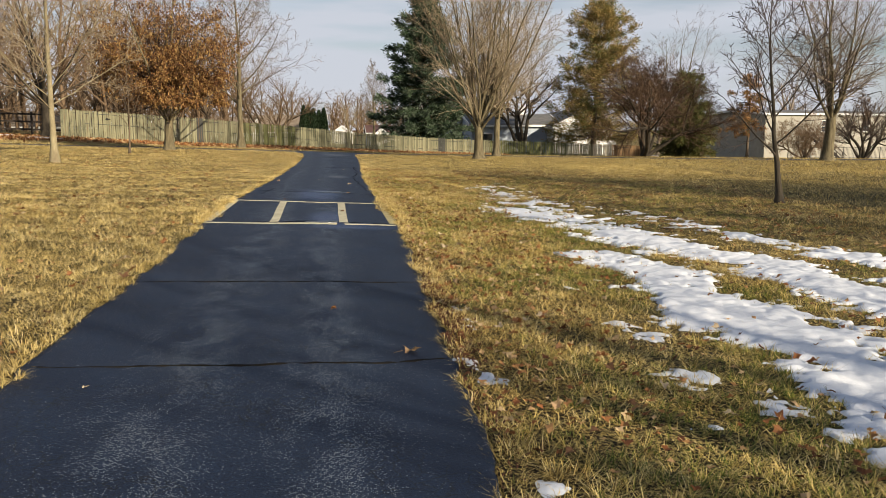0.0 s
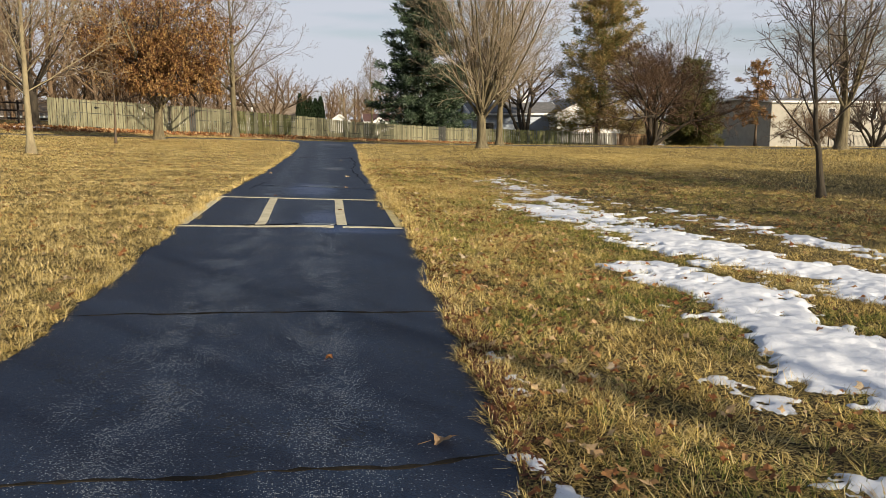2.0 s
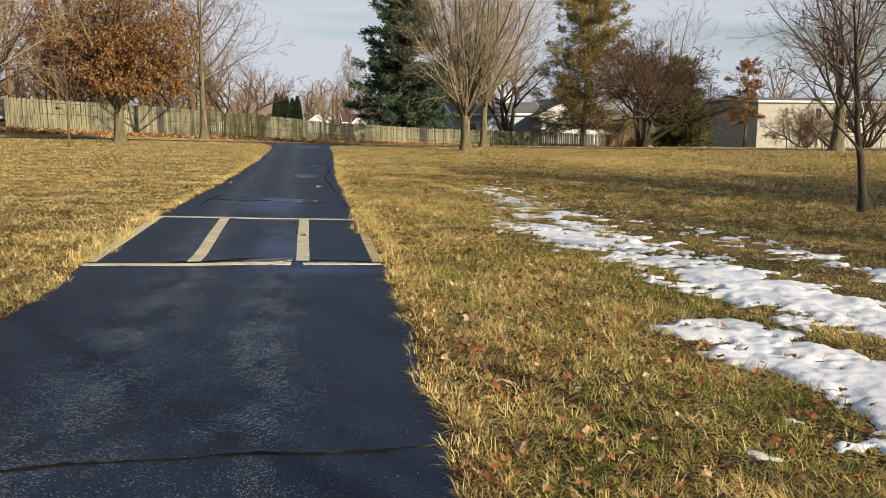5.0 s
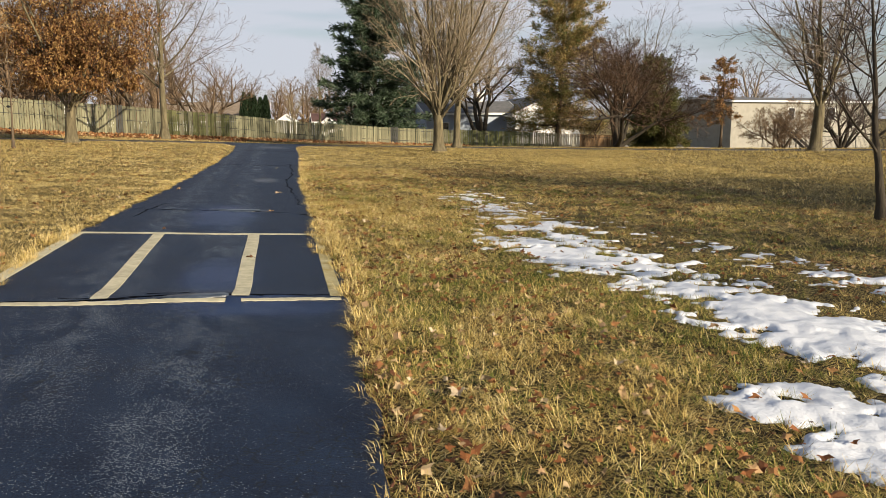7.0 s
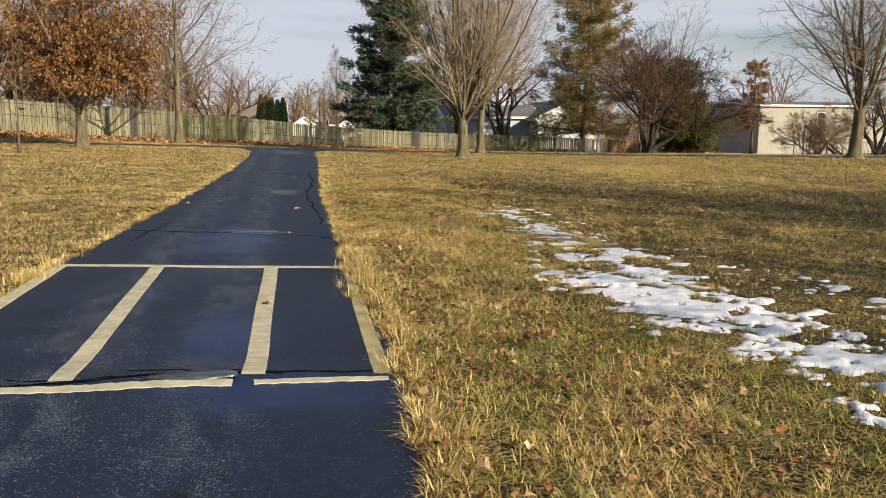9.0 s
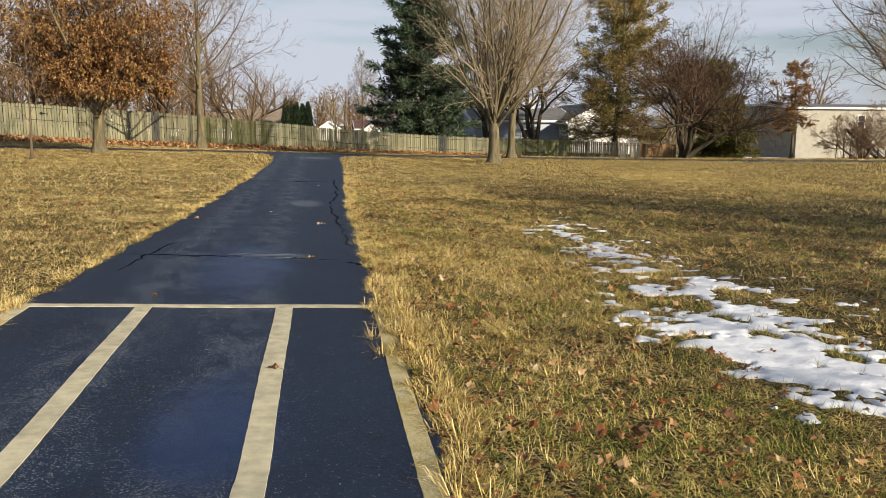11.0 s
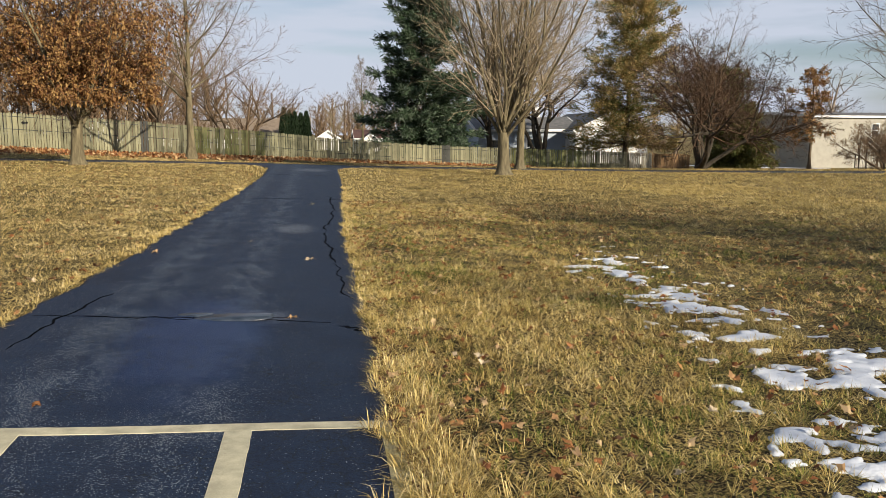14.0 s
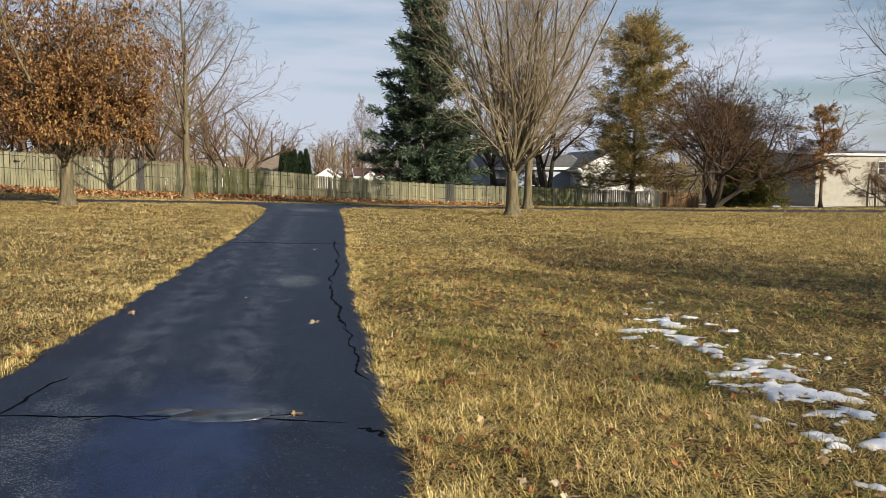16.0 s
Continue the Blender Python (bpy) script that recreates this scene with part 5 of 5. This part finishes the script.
def blades(name, rs, x, y, length, width, lean, material, label, joints=True, az=None):
    """Loose grass blades, lean: mean tilt from upright in degrees."""
    n = len(x)
    z = lawn_z(x, y) - 0.004
    if az is None:
        az = (soft_noise(x, y, 3.2, 2, 3) - 0.5) * 16 + rs.normal(0, 1.0, n)
    tilt = np.radians(np.clip(rs.normal(lean, 17, n), 5, 88))
    L = length * rs.uniform(0.5, 1.4, n)
    W = width * rs.uniform(0.7, 1.3, n)
    d = np.stack([np.cos(az), np.sin(az)], -1)
    s = np.stack([-np.sin(az), np.cos(az)], -1)
    flat = np.sin(tilt) * L
    up = np.cos(tilt) * L
    base = np.stack([x, y, z], -1)

    def at(f, rise, side):
        p = base.copy()
        p[:, :2] += d * (flat * f)[:, None] + s * (W * side)[:, None]
        p[:, 2] += up * rise
        return p
    if joints:
        v = np.stack([at(0, 0, -0.5), at(0, 0, 0.5), at(0.45, 0.75, 0.42), at(0.45, 0.75, -0.42), at(1.0, 0.8, 0)], 1).reshape(-1, 3)
        i = np.arange(n)[:, None] * 5
        f = np.concatenate([i + np.array([0, 1, 2]), i + np.array([0, 2, 3]), i + np.array([3, 2, 4])])
    else:
        v = np.stack([at(0, 0, -0.5), at(0, 0, 0.5), at(1.0, 1.0, 0)], 1).reshape(-1, 3)
        f = np.arange(n * 3).reshape(-1, 3)
    return tagged(new(name, big_mesh(name, v, f, material, False)), label, "grass", kind="stuff")


def sown(rs, x0, x1, y0, y1, density, thin=0.0):
    n = int((x1 - x0) * (y1 - y0) * density)
    x, y = rs.uniform(x0, x1, n), rs.uniform(y0, y1, n)
    keep = ~on_path(x, y, -0.02 + 0.05 * (rs.rand(n) - 0.5)) & ~(snowy(x, y) & (rs.rand(n) < 0.985))
    if thin:
        keep &= rs.rand(n) < 1 - thin * smooth(0.45, 0.7, soft_noise(x, y, 1.5, 3))
    return x[keep], y[keep]


gr = np.random.RandomState(17)
for x0, x1, y0, y1, dens, ln, wd, joints in ((0.55, 5.2, 2.2, 13.5, 195, 0.080, 0.0054, False), (5.2, 9.5, 3.0, 16.0, 60, 0.075, 0.0055, False),
                                             (0.9, 5.2, 13.5, 24.0, 195, 0.080, 0.0054, False), (5.2, 12.0, 16.0, 30.0, 42, 0.08, 0.007, False), (0.9, 5.2, 24.0, 34.0, 60, 0.08, 0.007, False)):
    gxs, gys = sown(gr, x0, x1, y0, y1, dens, 0.45)
    green = gr.rand(len(gxs)) < (0.80 - 0.15 * smooth(14, 20, gys)) * smooth(0.36, 0.58, soft_noise(gxs, gys, 0.8, 3, 2)) * smooth(0.9, 1.8, gxs) + 0.10
    for pick, k, long, lean, material, label in ((green, 18, 0.95, 58, M_GRASS, "short half-green winter grass in tufts"), (~green, 20, 1.2, 68, M_STRAW_DULL, "matted straw-coloured dormant grass in tufts")):
        bx, by, out = tufts(gr, gxs[pick], gys[pick], k, 0.045)
        ok = ~snowy(bx, by) & ~on_path(bx, by, -0.03)
        blades("grass", gr, bx[ok], by[ok], ln * long, wd, lean, material, label, joints, out[ok])
    gxs, gys = sown(gr, x0, x1, y0, y1, dens * 5, 0.2)
    blades("grass", gr, gxs, gys, ln * 1.2, wd, 82, M_STRAW_DULL, "flattened dead grass blades between the tufts", joints)
for x0, x1, y0, y1, dens, ln, wd, joints in ((-5.5, -1.2, 3.5, 16.0, 2600, 0.068, 0.0044, False), (-10.0, -5.5, 6.0, 18.0, 1100, 0.075, 0.006, False), (-11.0, -1.0, 16.0, 30.0, 1300, 0.052, 0.006, False),
                                             (-15.0, -0.8, 30.0, 44.0, 420, 0.062, 0.011, False), (0.9, 18.0, 30.0, 44.0, 400, 0.065, 0.011, False), (-18.0, 26.0, 44.0, 61.0, 170, 0.075, 0.018, False),
                                             (9.5, 22.0, 3.0, 16.0, 420, 0.09, 0.010, False), (12.0, 30.0, 16.0, 44.0, 180, 0.075, 0.016, False), (-10.0, 12.0, -5.0, 2.2, 160, 0.10, 0.014, False), (-10.0, -5.5, 2.0, 6.0, 400, 0.09, 0.010, False), (-5.5, -1.0, 1.5, 3.5, 900, 0.075, 0.006, False), (-26.0, -18.0, 20.0, 60.0, 60, 0.12, 0.024, False), (26.0, 56.0, 36.0, 74.0, 45, 0.13, 0.028, False)):
    gxs, gys = sown(gr, x0, x1, y0, y1, dens, 0.3)
    dull = (gr.rand(len(gxs)) < 0.75 * smooth(2, 6, gxs)) | (gr.rand(len(gxs)) < 0.12)
    blades("grass", gr, gxs[~dull], gys[~dull], ln * 1.2, wd, 64, M_STRAW, "matted straw-coloured dormant grass blades", joints)
    if dull.any():
        blades("grass", gr, gxs[dull], gys[dull], ln * 1.2, wd, 64, M_STRAW_DULL, "dull brownish dormant grass blades", joints)

# coarse tufts along the path's edge, some hanging over the asphalt
ey = gr.uniform(2.0, 40.0, 760)
el, er = edges_at(ey)
right = gr.rand(760) < 0.62
ex = np.where(right, er + np.abs(gr.normal(0.04, 0.16, 760)) - 0.03, el - np.abs(gr.normal(0.03, 0.14, 760)) + 0.04)
bx, by, out = tufts(gr, ex, ey, 30, 0.05)
blades("grass", gr, bx, by, 0.10, 0.0040, 62, M_STRAW, "arching tufts of dry grass edging the path", True, out)
# longer clumps beside the paint box
ex = np.concatenate([gr.normal(1.42, 0.12, 60), gr.normal(1.36, 0.10, 40), gr.normal(-2.06, 0.08, 40)])
ey = np.concatenate([gr.uniform(16.6, 19.2, 60), gr.uniform(12.0, 16.5, 40), gr.uniform(13.4, 18.0, 40)])
bx, by, out = tufts(gr, ex, ey, 40, 0.06)
blades("grass", gr, bx, by, 0.15, 0.0042, 62, M_STRAW, "long dry grass clumps beside the path", True, out)


# ---- fallen leaves ----
def lobed_leaf(seed, size, lobes):
    rs = random.Random(seed)
    bm = bmesh.new()
    n = lobes * 4
    c = bm.verts.new((0, 0, 0.012))
    ring = []
    for i in range(n):
        a = i / n * 2 * math.pi
        r = size * (0.36 + 0.20 * (math.cos(a * lobes) > 0.2) * rs.uniform(0.7, 1.2)) * (1 + 0.35 * math.cos(a))
        ring.append(bm.verts.new((r * math.cos(a), r * math.sin(a) * 0.8, 0.02 * math.sin(a * 2 + seed) + 0.012 * rs.random() + 0.014)))
    for i in range(n):
        bm.faces.new((c, ring[i - 1], ring[i]))
    stem = bmesh.ops.create_cone(bm, segments=5, radius1=size * 0.015, radius2=size * 0.01, depth=size * 0.5, cap_ends=True)["verts"]
    bmesh.ops.transform(bm, matrix=pose(-size * 0.6, 0, 0.01, 0, 80, 0), verts=stem)
    me = bpy.data.meshes.new("fallen_leaf")
    bm.to_mesh(me); bm.free()
    return me


LEAF_KINDS = []
for tone, c1, c2 in (("tan", (0.42, 0.28, 0.15), (0.30, 0.19, 0.10)), ("brown", (0.22, 0.11, 0.05), (0.14, 0.07, 0.035)), ("orange", (0.30, 0.13, 0.045), (0.19, 0.08, 0.03)), ("pale", (0.55, 0.44, 0.30), (0.40, 0.31, 0.20))):
    mleaf = mat("leaf_" + tone, c1, c2, 25, 0.75, 0.4, 120, vary=0.25, source="object")
    for s in range(2):
        me = lobed_leaf(len(LEAF_KINDS) + 3, 0.12, 5 + s * 2)
        me.materials.append(mleaf)
        LEAF_KINDS.append((tone, me))


def fallen(x, y, z, kind, spin, size=1.0, tilt=0.0):
    tone, me = LEAF_KINDS[kind]
    ob = new("fallen_leaf", me)
    ob.matrix_basis = pose(x, y, z, tilt, tilt * 0.6, spin) @ Matrix.Diagonal((size, size, size, 1))
    return tagged(ob, f"dry curled {tone} leaf lying on the ground", "leaf", "fallen leaves")


lr = random.Random(12)
# on the asphalt
for x, y, kind, spin, size in ((0.585, 5.70, 0, 10, 1.15), (0.05, 7.15, 4, 60, 0.55), (0.72, 24.25, 7, 200, 0.95), (0.57, 20.7, 1, 30, 0.8), (-1.38, 24.7, 0, 120, 1.0),
                               (0.33, 15.9, 2, 150, 0.75), (-0.9, 18.3, 4, 80, 0.6), (0.75, 33.0, 6, 40, 0.8), (-0.2, 26.1, 6, 40, 0.4), (-1.45, 4.9, 6, 5, 0.35)):
    fallen(x, y, float(path_z(np.array(x), np.array(y))) + 0.002, kind, spin, size)
count = 0
while count < 230:
    x, y = lr.choice((lr.uniform(0.9, 4.5), lr.gauss(1.9, 0.5))), lr.uniform(2.6, 20.0)
    l, r = edges_at(np.array([y]))
    if x < r[0] + 0.05 or bool(snowy(np.array([x]), np.array([y]))[0]) and lr.random() < 0.8:
        continue
    fallen(x, y, float(lawn_z(np.array([x]), np.array([y]))[0]) + 0.045, lr.randrange(8), lr.uniform(0, 360), lr.choice((lr.uniform(0.3, 0.6), lr.uniform(0.5, 0.95))), lr.uniform(-30, 30))
    count += 1
for i in range(60):
    y = lr.uniform(5, 24)
    l, r = edges_at(np.array([y]))
    x = l[0] - abs(lr.gauss(0, 1.6)) - 0.06
    fallen(x, y, float(lawn_z(np.array([x]), np.array([y]))[0]) + 0.045, lr.randrange(8), lr.uniform(0, 360), lr.uniform(0.4, 1.0), lr.uniform(-25, 25))

def lobed_litter(rs, at, size, material, lobes=5):
    """Flat curled leaves with lobed edges, one fan of triangles each."""
    n, k = len(at), lobes * 3
    a = np.arange(k) / k * 2 * math.pi
    spin, tip = rs.rand(n) * 6.283, rs.normal(0, 0.3, (n, 2))
    r = (0.30 + 0.22 * (np.cos(a * lobes) > 0.1)) * (1 + 0.3 * np.cos(a)) * rs.uniform(0.8, 1.2, (n, k))
    L = size * rs.uniform(0.5, 1.4, n)[:, None]
    px, py_ = r * L * np.cos(a), r * L * np.sin(a) * 0.8
    up = px * tip[:, :1] + py_ * tip[:, 1:] + L * 0.10 * np.cos(2 * a + spin[:, None])
    c, s_ = np.cos(spin)[:, None], np.sin(spin)[:, None]
    ring = np.stack([at[:, :1] + px * c - py_ * s_, at[:, 1:2] + px * s_ + py_ * c, at[:, 2:] + up], -1)
    v = np.concatenate([at[:, None, :], ring], 1).reshape(-1, 3)
    base = np.arange(n)[:, None, None] * (k + 1)
    j = np.arange(k)
    f = (base + np.stack([np.zeros(k, int), 1 + j, 1 + (j + 1) % k], -1)[None]).reshape(-1, 3)
    return big_mesh("leaf_litter", v, f, material, False)


n = 13000
lx, ly = 0.9 + 12 * gr.rand(n) ** 1.4, gr.uniform(2.5, 34, n)
keep = ~on_path(lx, ly, 0.05) & ~(snowy(lx, ly) & (gr.rand(n) < 0.9)) & (gr.rand(n) < 0.25 + 0.75 * smooth(0.4, 0.65, soft_noise(lx, ly, 0.7, 3, 1)))
spots = np.stack([lx, ly, lawn_z(lx, ly) + 0.042], -1)[keep]
tagged(new("leaf_litter", lobed_litter(gr, spots, 0.065, M_FALLEN)), "scattered small dry brown leaves in the grass", "leaves", kind="stuff")
n = 2600
lx, ly = gr.uniform(-12, -1, n), gr.uniform(4, 50, n)
keep = ~on_path(lx, ly, 0.05)
tagged(new("leaf_litter", lobed_litter(gr, np.stack([lx, ly, lawn_z(lx, ly) + 0.025], -1)[keep], 0.08, M_FALLEN)), "scattered dry leaves on the straw lawn", "leaves", kind="stuff")
n = 20000
lx = gr.uniform(-34, 16, n)
ly = np.interp(lx, FENCE_X, FENCE_Y) - np.abs(gr.normal(0, 2.4, n)) * np.where(lx < -1, 1.6, 0.8) - 0.1
keep = ~on_path(lx, ly, 0.1) & (ly > np.interp(lx, CROSS_X, CROSS_Y))
tagged(new("leaf_litter", leaf_mesh(gr, np.stack([lx, ly, lie(lx, ly) + 0.03], -1)[keep], 0.16, M_FALLEN, 0.0, 0.8)), "drift of brown leaves along the foot of the fence", "leaves", kind="stuff")
# reddish dead debris at the path's right edge
n = 6000
ly = np.concatenate([gr.normal(6.8, 0.7, n // 2), gr.uniform(3, 20, n // 2)])
l, r = edges_at(ly)
lx = r + np.abs(gr.normal(0, 0.10, n)) - 0.01
tagged(new("leaf_litter", leaf_mesh(gr, np.stack([lx, ly, lawn_z(lx, ly) + 0.012], -1), 0.035, mat("red_debris", (0.14, 0.055, 0.03), (0.08, 0.04, 0.025), 30, 0.9), 0.0, 0.4)), "reddish-brown plant debris along the asphalt edge", "leaves", kind="stuff")
